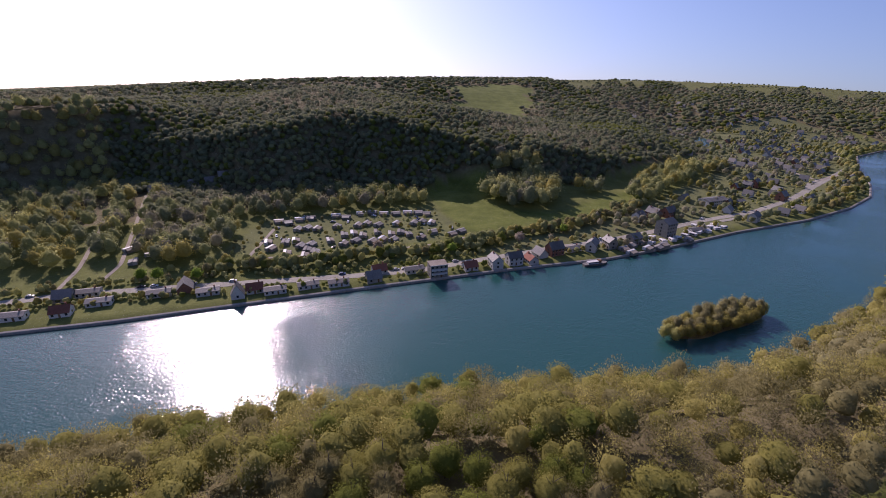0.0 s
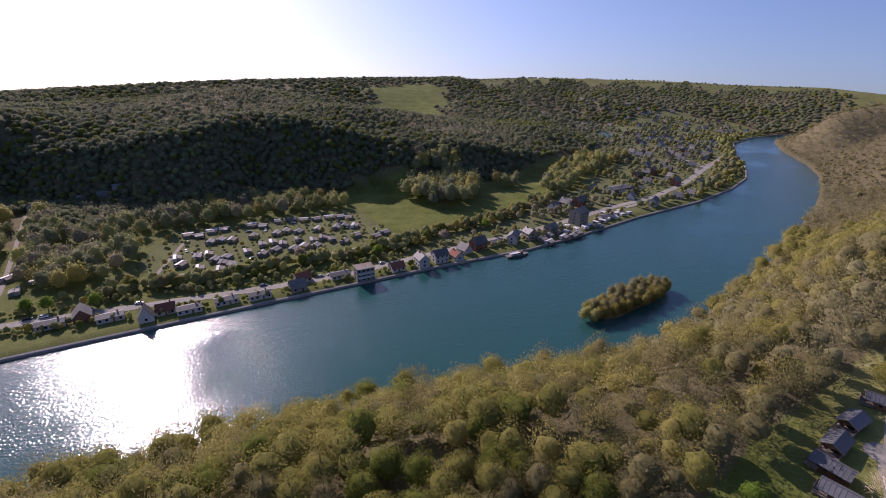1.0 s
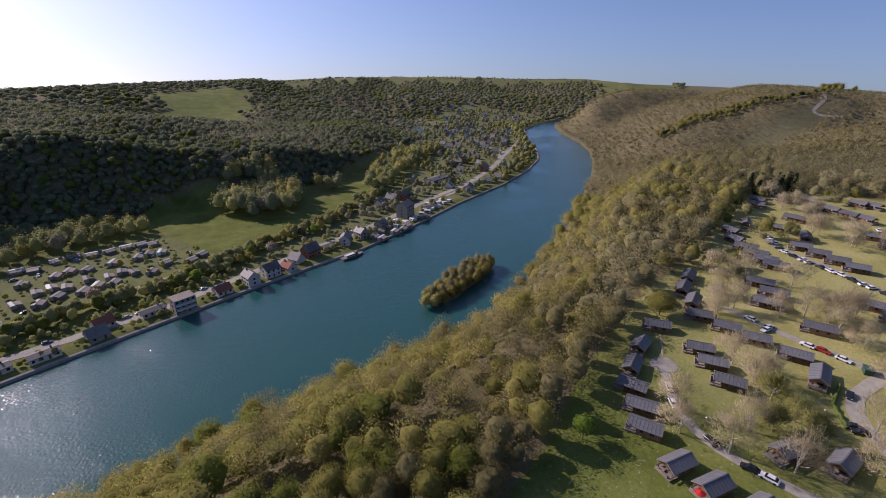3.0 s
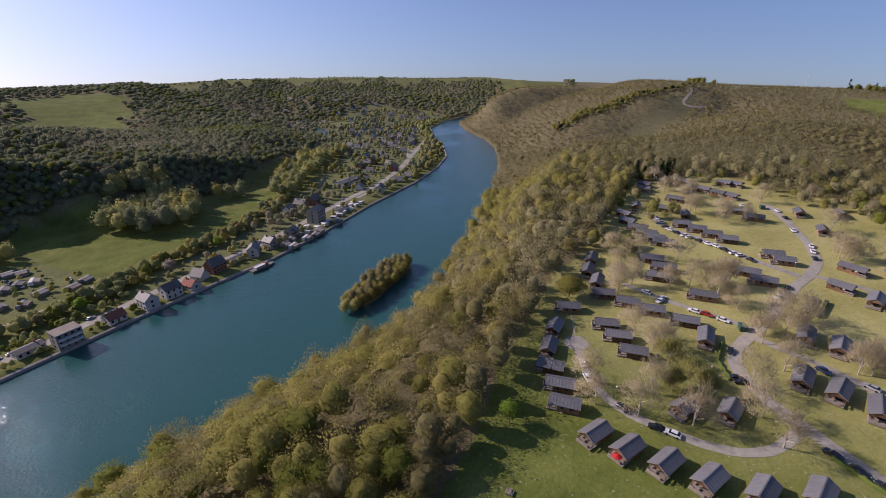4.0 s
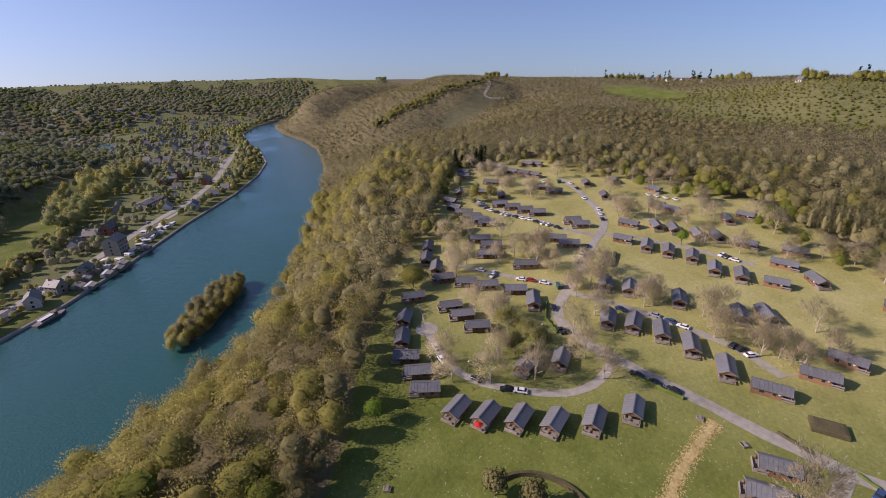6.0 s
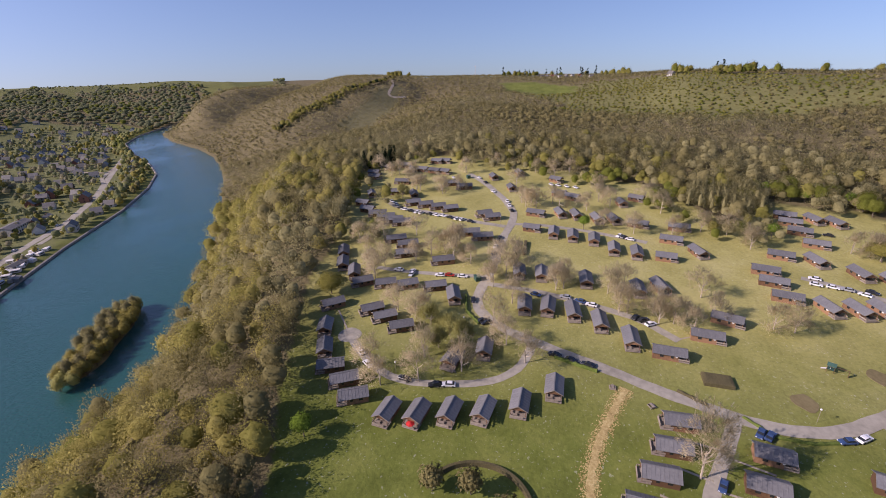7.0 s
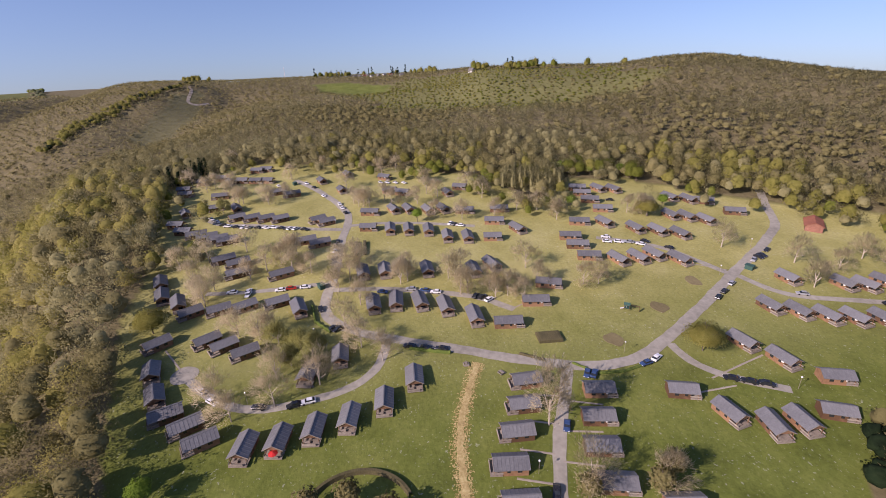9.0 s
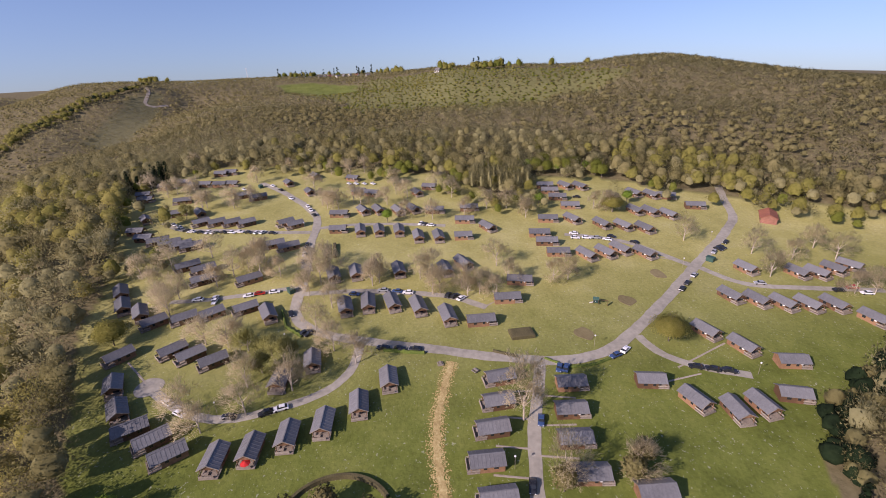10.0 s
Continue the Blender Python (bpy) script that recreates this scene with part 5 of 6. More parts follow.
quay()
RIVER_ROAD = [(-400, 165), (-235, 221), (-212, 230), (-190, 235), (-156, 242), (-110, 251), (-78, 257), (-45, 264), (-10, 273), (20, 287), (69, 308), (130, 332), (180, 357), (231, 385),
              (285, 408), (352, 453), (430, 520), (537, 610), (610, 720)]
strip("road", RIVER_ROAD, 6.5, M_ASPHALT, 0.12, "grey asphalt road behind the riverside houses")
strip("path", [(-216, 232), (-225, 265), (-258, 336), (-295, 410)], 2.6, M_GRAVEL, 0.15, "pale gravel track up the far slope")
strip("path", [(-200, 245), (-203, 271), (-237, 344), (-274, 421)], 2.6, M_GRAVEL, 0.15, "pale gravel track between the groves")
strip("path", [(-128, 285), (-128, 340)], 2.6, M_GRAVEL, 0.15, "pale gravel track beside the caravan field")
strip("path", [(-120, 286), (-60, 296), (0, 318), (20, 332)], 2.6, M_GRAVEL, 0.15, "pale gravel track along the caravan field")
strip("path", [(484, 691), (440, 596), (444, 538), (500, 575)], 5.0, M_GRAVEL, 0.2, "village street")
strip("path", [(242, 382), (311, 410), (364, 450), (421, 522), (444, 538)], 4.5, M_ASPHALT, 0.25, "village street")


def house(w, d, storeys, wall, roof, label, roof_kind="gable", pitch=0.8, far=False):
    th = new("house")
    h = 2.7 * storeys
    if roof_kind == "flat":
        part("wall", boxed(0, 0, h / 2 - 0.5, w, d, h + 1.0), wall, th)
        part("roof", boxed(0, 0, h + 0.15, w + 0.5, d + 0.5, 0.3), M_DECK, th, "flat grey roof")
        part("roof_edge", boxed(0, -d / 2 - 0.3, h + 0.2, w + 0.6, 0.12, 0.45), M_TRIM, th, "white roof edge")
        for k in range(1, storeys):
            part("balcony", boxed(0, -d / 2 - 0.6, 2.7 * k, w * 0.9, 1.2, 0.9), M_TRIM, th)
    else:
        top = h + pitch * d / 2
        part("wall", prism([(-d / 2, -1), (d / 2, -1), (d / 2, h), (0, top - 0.15), (-d / 2, h)], -w / 2, w / 2), wall, th)
        for s in (-1, 1):
            e = d / 2 + 0.4
            ez = h - 0.4 * pitch
            part("roof_slope", prism([(0, top), (s * e, ez), (s * e, ez + 0.22), (0, top + 0.22)], -w / 2 - 0.3, w / 2 + 0.3), roof, th)
        if not far:
            part("chimney", boxed(w * 0.28, 0.6, top + 0.2, 0.7, 0.7, 1.8), M_WALLS[1], th)
    cols = 2 if far else max(2, int(w / 2.6))
    for s in (-1, 1):
        for k in range(storeys):
            for c in range(cols):
                cx = (c + 0.5) / cols * w - w / 2
                if far and s == 1 and c:
                    continue
                if k == 0 and c == cols // 2 and s == -1:
                    part("door", boxed(cx, s * (d / 2 + 0.02), 1.05, 1.0, 0.1, 2.1), M_WOOD, th)
                else:
                    win = part("window", boxed(cx, s * (d / 2 + 0.02), 2.7 * k + 1.55, 1.15, 0.1, 1.35), M_GLASS, th)
                    if not far:
                        part("frame", boxed(cx, s * (d / 2 + 0.03), 2.7 * k + 0.82, 1.35, 0.2, 0.12), M_TRIM, win)
        for k in range(0 if far else storeys):
            part("window", boxed(s * (w / 2 + 0.02), 0, 2.7 * k + 1.55, 0.1, 1.2, 1.35), M_GLASS, th)
    return tagged(th, label, "house", "houses along the river")


MODERN = house(11, 8, 3, M_WALLS[2], M_TRIM, "grey modern house with flat white-edged roof and balconies at the quay", "flat")
WHITE = house(10, 7.5, 2, M_WALLS[0], M_SLATE, "white rendered house with steep slate roof")
BRICK = house(11, 8, 2, M_WALLS[1], M_SLATE, "red brick house with dark slate roof", pitch=1.0)
STONE = house(9, 7.5, 2, M_WALLS[2], M_SLATE, "grey stone house with slate roof")
TILED = house(9, 7, 1, M_WALLS[0], M_TILE, "low white house with red tiled roof")
TALL = house(12, 11, 4, M_WALLS[2], M_SLATE, "tall grey stone house with slate roof by the caravans", pitch=0.55)
SHED = house(12, 6, 1, M_WALLS[0], M_SLATE, "low pale building with a shallow grey roof", pitch=0.35)
HALL = house(26, 12, 2, M_WALLS[0], M_SLATE, "long pale hall with shallow roof in the village", pitch=0.25)
CHALET_A = house(6, 7, 1, M_WALLS[0], M_SLATE, "small pointed house with steep roof near the water", pitch=1.7)
for proto, x, y, yaw in ((SHED, -183, 222, 18), (SHED, -196, 232, 18), (SHED, -157, 233, 20), (SHED, -131, 236, 20), (CHALET_A, -113, 233, 110), (TILED, -106, 240, 20), (SHED, -94, 239, 20),
                         (SHED, -60, 250, 20), (MODERN, -1, 266, 17), (WHITE, 37, 281, 105), (WHITE, 50, 286, 18), (TILED, 62, 289, 110), (BRICK, 81, 303, 25), (WHITE, 110, 312, 60),
                         (TALL, 178, 346, 30), (WHITE, 170, 380, 40), (BRICK, 201, 392, 30), (BRICK, 186, 388, 120), (HALL, 262, 432, 22), (SHED, 290, 437, 20), (BRICK, 345, 500, 40),
                         (STONE, 331, 492, 130), (BRICK, 342, 452, 35), (WHITE, 272, 384, 40), (SHED, -77, 246, 22), (TILED, 20, 276, 20), (SHED, 96, 310, 25)):
    settle(proto, x, y, yaw)
hrng = random.Random(8)
taken = [(o.matrix_basis.translation.x, o.matrix_basis.translation.y) for o in bpy.data.objects if o.name.startswith("house") and not o.parent]
for k in range(30):
    s = k / 29 * 6.6
    (ax, ay), (bx, by) = FAR_BANK[2 + int(s)], FAR_BANK[3 + int(s)]
    f = s - int(s)
    x, y = ax + (bx - ax) * f - 4, ay + (by - ay) * f + 13 + hrng.uniform(-2, 5)
    if any(math.hypot(x - a, y - c) < 14 for a, c in taken) or len(taken) > 44 or (x < 10 and k % 3 == 1):
        continue
    taken.append((x, y))
    settle(hrng.choice((SHED, STONE, SHED, BRICK, WHITE) if x > 10 else (SHED, SHED, TILED)), x, y, 20 + hrng.choice((0, 0, 90)) + hrng.uniform(-6, 6))
RIVERSIDE = [(-205, 226), (-146, 240), (-40, 257), (70, 299), (126, 320)]
VILLAGE = [house(9, 7.5, 1, M_WALLS[0], M_SLATE, "white village house with slate roof", pitch=1.0, far=True), house(10, 8, 1, M_WALLS[1], M_SLATE, "brick village house with slate roof", pitch=1.0, far=True),
           house(9, 7.5, 1, M_WALLS[2], M_SLATE, "grey stone village house with slate roof", pitch=1.0, far=True), house(9, 7, 1, M_WALLS[0], M_TILE, "white village house with red tiled roof", pitch=0.8, far=True)]
placed = []
for k, (x, y) in enumerate(RIVERSIDE):
    settle(VILLAGE[(2, 1, 2, 0)[k % 4]], x, y, 18 + k * 90 % 180 + k * 7 % 11)
for k, (x, y) in enumerate(((-273, 432), (-262, 438), (-241, 445), (-225, 446), (-211, 446))):
    settle(VILLAGE[(0, 2)[k % 2]], x, y, 25 + k * 31 % 40)
for cx, cy, sx, sy, n in ((310, 410, 30, 14, 4), (335, 460, 35, 35, 7), (400, 540, 35, 45, 9), (440, 640, 45, 55, 14), (530, 700, 40, 45, 34), (500, 600, 30, 30, 10), (470, 900, 90, 70, 26), (590, 1000, 90, 80, 26), (640, 850, 60, 40, 14)):
    for _ in range(n * 6):
        x, y = cx + hrng.gauss(0, sx), cy + hrng.gauss(0, sy)
        if any(math.hypot(x - a, y - b) < 15 for a, b in placed) or inside(np.array([x]), np.array([y]), RIVER_POLY)[0] or segment_distance(np.array([x]), np.array([y]), FAR_BANK)[0] < 14:
            continue
        if segment_distance(np.array([x]), np.array([y]), RIVER_ROAD)[0] < 9:
            continue
        placed.append((x, y))
        settle(hrng.choices(VILLAGE, (5, 2, 5, 0.2))[0], x, y, 35 + hrng.choice((0, 90)) + hrng.uniform(-12, 12))
        n -= 1
        if n <= 0:
            break


M_VAN = mat("white caravan panels", [(0.26, 0.25, 0.23), (0.48, 0.47, 0.44), (0.72, 0.71, 0.68)], 0.8, 0.45, per_object=0.9)


def caravan(dark):
    th = new("caravan")
    bm = prism([(-1.3, 0.4), (1.3, 0.4), (1.35, 2.1), (1.0, 2.8), (-1.0, 2.8), (-1.35, 2.1)], -4.0, 4.0)
    bmesh.ops.bevel(bm, geom=bm.edges[:], offset=0.12, segments=1, affect="EDGES")
    part("body", bm, M_VAN if not dark else M_WALLS[2], th)
    for s in (-1, 1):
        part("window", boxed(-1.6, s * 1.33, 1.6, 1.8, 0.08, 0.8), M_GLASS, th)
        part("window", boxed(1.8, s * 1.33, 1.6, 1.4, 0.08, 0.8), M_GLASS, th)
        if not dark:
            bm = bmesh.new()
            bmesh.ops.create_cone(bm, cap_ends=True, segments=10, radius1=0.32, radius2=0.32, depth=0.2, matrix=pose(0, s * 1.2, 0.3, 90))
            part("wheel", bm, M_TYRE, th)
    part("awning", prism([(-1.3, 0.0), (-4.2, 0.0), (-4.2, 2.0), (-1.3, 2.7)], -3.0, 3.0), M_DECK if not dark else M_SLATE, th, "canvas awning")
    part("skirt" if dark else "tow_bar", boxed(0, 0, 0.3, 7.8, 2.4, 0.4) if dark else boxed(4.5, 0, 0.5, 1.1, 0.15, 0.12), M_EARTH_DARK if dark else M_RIM, th)
    return tagged(th, "white touring caravan with awning on the grass" if not dark else "grey static caravan with dark awning roof", "caravan", "caravans on the far bank")


VAN_W, VAN_D = caravan(False), caravan(True)
for row, turn in (([(-124, 310), (-112, 311), (-105, 292), (-93, 299), (-92, 289), (-87, 296), (-81, 316), (-73, 328), (-59, 328), (-49, 335), (-38, 332), (-25, 332)], 100),
                  ([(-129, 354), (-121, 352), (-114, 360), (-106, 364), (-87, 371), (-78, 368), (-67, 378), (-58, 381), (-48, 379), (-38, 380), (-28, 383), (-19, 384), (-12, 381)], 15),
                  ([(-118, 300), (-99, 306), (-70, 312), (-62, 318), (-50, 318), (-35, 322), (-15, 328), (-110, 338), (-96, 340), (-82, 346), (-66, 350), (-50, 352), (-36, 356), (-22, 358), (-8, 360)], 70),
                  ([(133, 313), (141, 320), (137, 308), (155, 333), (151, 315), (160, 318), (166, 322), (190, 334), (150, 327), (-6, 340), (9, 336), (16, 343)], 30)):
    for i, (x, y) in enumerate(row + [(x + 5.5 + i % 3, y + 4.5 - i % 2) for i, (x, y) in enumerate(row) if i % 3 == 1 and turn in (100, 70)]):
        settle(VAN_D if i % 2 else VAN_W, x, y, turn + hrng.uniform(-12, 12))
for k, (x, y) in enumerate(((-211, 293), (-215, 308), (-222, 328), (-191, 285), (-183, 292), (-195, 274), (-192, 318))):
    settle(VAN_D if k % 3 else VAN_W, x, y, 60 + k * 47)


def small_caravan():
    th = new("caravan")
    bm = prism([(-1.15, 0.35), (1.15, 0.35), (1.2, 1.9), (0.9, 2.5), (-0.9, 2.5), (-1.2, 1.9)], -2.6, 2.6)
    bmesh.ops.bevel(bm, geom=bm.edges[:], offset=0.15, segments=1, affect="EDGES")
    part("body", bm, M_TRIM, th)
    part("window", boxed(0, 0, 1.55, 3.2, 2.46, 0.7), M_GLASS, th)
    part("awning", prism([(-1.2, 0.0), (-3.4, 0.0), (-3.4, 1.9), (-1.2, 2.4)], -2.0, 2.0), M_TRIM, th, "pale canvas awning")
    return tagged(th, "small white touring caravan with pale awning by the quay", "caravan", "caravans on the far bank")


VAN_S = small_caravan()
for i in range(10):
    for j in range(4):
        x, y = 160 + i * 8.2 - j * 3.2 + hrng.uniform(-1.5, 1.5), 325 + i * 4.2 + j * 6.0 + hrng.uniform(-1.5, 1.5)
        if math.hypot(x - 178, y - 346) > 11 and segment_distance(np.array([x]), np.array([y]), RIVER_ROAD)[0] > 7:
            settle(VAN_S, x, y, 25 + hrng.choice((0, 90, 180)) + hrng.uniform(-20, 20))
for i in range(22):
    x, y = -30 + hrng.uniform(-100, 40), 340 + hrng.uniform(-40, 40)
    if inside(np.array([x]), np.array([y]), CARAVAN_FIELD)[0]:
        settle(CARS[hrng.choice("wwdgb")], x, y, hrng.uniform(0, 360))
for i in range(16):
    s = hrng.randrange(1, 14)
    (ax, ay), (bx, by) = RIVER_ROAD[s], RIVER_ROAD[s + 1]
    f = hrng.uniform(0, 1)
    settle(CARS[hrng.choice("wdgbd")], ax + (bx - ax) * f - 1.6, ay + (by - ay) * f + 3.2, math.degrees(math.atan2(by - ay, bx - ax)))

# garden trees, hedgerow and orchard of the far bank
HEDGE = [(-151, 251), (-114, 260), (-81, 267), (-47, 279), (-10, 288), (17, 299), (51, 319), (97, 340), (154, 376), (198, 424)]
SMALL = [tree("tree", 80 + i, 6.5 + 0.8 * i, 2.9 + 0.3 * i, m, M_BARK, 300, 0.5, "round", 0.12, label=l) for i, (m, l) in enumerate((
    (M_BUD, "small budding tree in the hedgerow"), (M_GREEN, "small green tree in a riverside garden"), (M_BARE, "small leafless tree on the far bank"), (M_FRESH, "small bright green tree on the far bank"), (M_BLOSSOM, "small tree in white blossom")))]
hedge_places, garden_places = [], []
for a, b in zip(HEDGE[:-1], HEDGE[1:]):
    k = int(math.hypot(b[0] - a[0], b[1] - a[1]) / 1.15)
    for i in range(k):
        hedge_places.append((a[0] + (b[0] - a[0]) * i / k + hrng.gauss(0, 4.2) - 2, a[1] + (b[1] - a[1]) * i / k + hrng.gauss(0, 3.2) + 11.5))
LOW = crowns(500, 70, 0.32, 6.5, 3.2, sliver=0.3, seg=8)
LOW_KINDS = [(LOW["bare"], M_BARE, 0.15), (LOW["round"], M_OLIVE, 0.22), (LOW["round"], M_GROVE, 0.38), (LOW["round"], M_PALE, 0.15), (LOW["round"], M_GREEN, 0.1)]
wood_mass("hedgerow", hedge_places, LOW_KINDS, "overgrown hedgerow of small trees behind the road", (0.55, 1.45))
for x, y in ((-177, 250), (-168, 251), (-145, 252), (9, 300), (97, 344)):
    settle(SMALL[3], x, y, x % 360)
for x, y in ((59, 322), (-43, 301), (188, 384)):
    settle(SMALL[4], x, y, x % 360)
while len(garden_places) < 620:
    s = hrng.randrange(1, 17)
    (ax, ay), (bx, by) = RIVER_ROAD[s], RIVER_ROAD[s + 1]
    f = hrng.uniform(0, 1)
    x, y = ax + (bx - ax) * f + hrng.uniform(-14, 10), ay + (by - ay) * f + hrng.uniform(-16, 14)
    if segment_distance(np.array([x]), np.array([y]), FAR_BANK)[0] > 5 and segment_distance(np.array([x]), np.array([y]), RIVER_ROAD)[0] > 6.5:
        if 120 < x < 262 and hrng.uniform(0, 1) < 0.85:
            continue
        garden_places.append((x, y))
wood_mass("garden_trees", garden_places, LOW_KINDS, "garden shrubs and small trees between the riverside houses", (0.22, 0.75))
shore_places = []
for (ax, ay), (bx, by) in zip(FAR_BANK[10:17], FAR_BANK[11:18]):
    long = math.hypot(bx - ax, by - ay)
    for _ in range(int(long * 0.42)):
        f, off = hrng.uniform(0, 1), 5 + abs(hrng.gauss(0, 11))
        shore_places.append((ax + (bx - ax) * f - (by - ay) / long * off, ay + (by - ay) * f + (bx - ax) / long * off))
wood_mass("shore_trees", shore_places, LOW_KINDS, "willows and shrubs along the stone-edged far bank", (0.5, 1.5))
field_places = scatter(500, (-150, 25), (285, 400), lambda x, y: inside(x, y, CARAVAN_FIELD), 6.5)
wood_mass("field_shrubs", field_places, LOW_KINDS, "shrubs between the caravan pitches", (0.25, 0.7))
wood_mass("village_trees", polar(3600, (14, 47), (330, 1150), lambda x, y: inside(x, y, TOWN) & north_side(x, y) & (np.sin(x * 0.045) * np.cos(y * 0.05 + 1) > -0.4) & (segment_distance(x, y, RIVER_ROAD) > 9)),
          [(LOW["bare"], M_HAZE_BARE, 0.3), (LOW["round"], M_HAZE_BUD, 0.5), (LOW["round"], M_BUD, 0.2)], "garden trees and hedges among the village houses", (0.5, 1.35))

# ------------------------------------------------------------------ island and boat
ISLAND = (147, 214, radians(24))


def island():
    rows, seg = 7, 40
    verts, faces = [], []
    for k in range(rows):
        f = 1 - k / (rows - 1) * 0.75
        for s in range(seg):
            a = 2 * math.pi * s / seg
            u, v = 39 * f * math.cos(a), (9.5 + 1.2 * math.sin(5 * a)) * f * math.sin(a)
            verts.append((ISLAND[0] + u * math.cos(ISLAND[2]) - v * math.sin(ISLAND[2]), ISLAND[1] + u * math.sin(ISLAND[2]) + v * math.cos(ISLAND[2]), WATER - 0.5 + 1.5 * (1 - f) ** 0.7))
    for k in range(rows - 1):
        for s in range(seg):
            faces.append((k * seg + s, k * seg + (s + 1) % seg, (k + 1) * seg + (s + 1) % seg, (k + 1) * seg + s))
    tagged(mesh_object("island", verts, faces, M_EARTH_DARK, True), "low wooded river island with an earthen shore", "island", kind="structure")
    i = 0
    for u, v in scatter(900, (-37, 37), (-9, 9), lambda u, v: (u / 37) ** 2 + (v / 8.0) ** 2 < 1, 3.7):
        x, y = ISLAND[0] + u * math.cos(ISLAND[2]) - v * math.sin(ISLAND[2]), ISLAND[1] + u * math.sin(ISLAND[2]) + v * math.cos(ISLAND[2])
        proto = ISLE[1] if u < -30 or u > 34 else ISLE[0] if (i % 3) else ISLE[2]
        copy_thing(proto, pose(x, y, WATER + 0.2, 0, 0, i * 53 % 360)) if proto.name in used else settle(proto, x, y, 0)
        proto.matrix_basis.translation.z = WATER + 0.2
        i += 1


ISLE = [tree("tree", 90 + i, (8.6, 7.6, 11.5)[i], 3.4, m, M_BARK, 700, 0.3, "round", 0.05, label=l) for i, (m, l) in enumerate((
    (M_OLIVE, "budding tree on the river island"), (M_PALE, "willow in yellow green leaf on the river island"), (M_TWIG, "leafless tree on the river island")))]
island()


def boat():
    th = new("boat")
    bm = bmesh.new()
    prof = [(-9, 1.9), (-6, 2.2), (5, 2.2), (8, 1.3), (9.5, 0.15)]
    lower = [bm.verts.new((x, s * w * 0.8, -0.3)) for s in (1, -1) for x, w in (prof if s == 1 else prof[::-1])]
    upper = [bm.verts.new((x, s * w, 1.3)) for s in (1, -1) for x, w in (prof if s == 1 else prof[::-1])]
    k = len(lower)
    for i in range(k):
        bm.faces.new((lower[i], lower[(i + 1) % k], upper[(i + 1) % k], upper[i]))
    bm.faces.new(upper)
    bmesh.ops.recalc_face_normals(bm, faces=bm.faces)
    part("hull", bm, M_SLATE, th)
    part("cabin", boxed(-2, 0, 2.0, 8, 2.8, 1.4), M_TRIM, th)
    part("wheelhouse", boxed(3, 0, 2.3, 2.2, 2.4, 2.0), M_WOOD, th)
    part("window", boxed(-2, 0, 2.15, 7.4, 2.9, 0.5), M_GLASS, th)
    th.matrix_basis = pose(106, 289.5, WATER, 0, 0, 17)
    tagged(th, "dark river barge with pale cabin moored at the quay", "boat")


boat()

# ------------------------------------------------------------------ small things of the camp


def sheet(name, corners, material, up, label):
    """A bed or hedge block with a domed top on the lawn, from its corners."""
    bm = bmesh.new()
    c = Vector((sum(p[0] for p in corners) / len(corners), sum(p[1] for p in corners) / len(corners)))
    low = [bm.verts.new((x, y, ground_z(x, y) - 0.1)) for x, y in corners]
    high = [bm.verts.new((x, y, ground_z(x, y) + up * 0.85)) for x, y in corners]
    inner = [bm.verts.new((c.x + (x - c.x) * 0.8, c.y + (y - c.y) * 0.8, ground_z(x, y) + up)) for x, y in corners]
    k = len(corners)
    for i in range(k):
        j = (i + 1) % k
        bm.faces.new((low[i], low[j], high[j], high[i]))
        bm.faces.new((high[i], high[j], inner[j], inner[i]))
    bm.faces.new(inner)
    bmesh.ops.recalc_face_normals(bm, faces=bm.faces)
    return tagged(part(name, bm, material), label, name.replace("_", " "))


sheet("hedge", [(130, -45), (129.6, -53), (124.6, -53), (125, -45)], M_HEDGE, 1.3, "clipped brown hedge block on the lawn")
for x, y, r in ((123.2, -69.9, 3.4), (138.4, -95, 3.4), (153.5, -117.8, 3.6)):
    outline = [(x + r * math.cos(a) * (1.05 + 0.16 * math.sin(3 * a + x)), y + r * math.sin(a) * (0.86 + 0.14 * math.sin(2 * a + y))) for a in (math.pi * k / 8 for k in range(16))]
    sheet("flower_bed", outline, M_EARTH_DARK, 0.15, "bare brown flower bed in the lawn")
for a in (0, 3.9):
    sheet("hedge", [(215, 19.2 - a), (215, 17.8 - a), (201, 17.5 - a), (201, 18.9 - a)], M_HEDGE, 1.4, "narrow clipped hedge on the lawn")


def hut():
    th = new("bin_shelter")
    part("body", boxed(0, 0, 0.9, 3.0, 2.2, 1.8), M_BIN, th)
    part("roof", boxed(0, 0, 1.9, 3.4, 2.6, 0.15), M_BIN, th)
    part("door", boxed(1.52, 0, 0.85, 0.06, 1.2, 1.5), M_TRIM, th)
    return tagged(th, "small green waste shelter beside the lane", "shelter", "waste shelters")


HUT = hut()
for x, y in ((158.3, -146), (174.5, 31.4), (314, 63)):
    settle(HUT, x, y, 30)


def picnic():
    th = new("picnic_table")
    part("tabletop", boxed(0, 0, 0.74, 1.8, 0.75, 0.06), M_DECK, th)
    for s in (-1, 1):
        part("bench", boxed(0, s * 0.8, 0.44, 1.8, 0.3, 0.05), M_DECK, th)
        part("leg", boxed(s * 0.7, 0, 0.37, 0.1, 1.5, 0.7), M_DECK, th)
    return tagged(th, "weathered timber picnic table on the grass", "table", "picnic tables")


PICNIC = picnic()
for x, y, a in ((113, -29, 30), (66, 48, 20), (118.5, -19, 0)):
    settle(PICNIC, x, y, a)


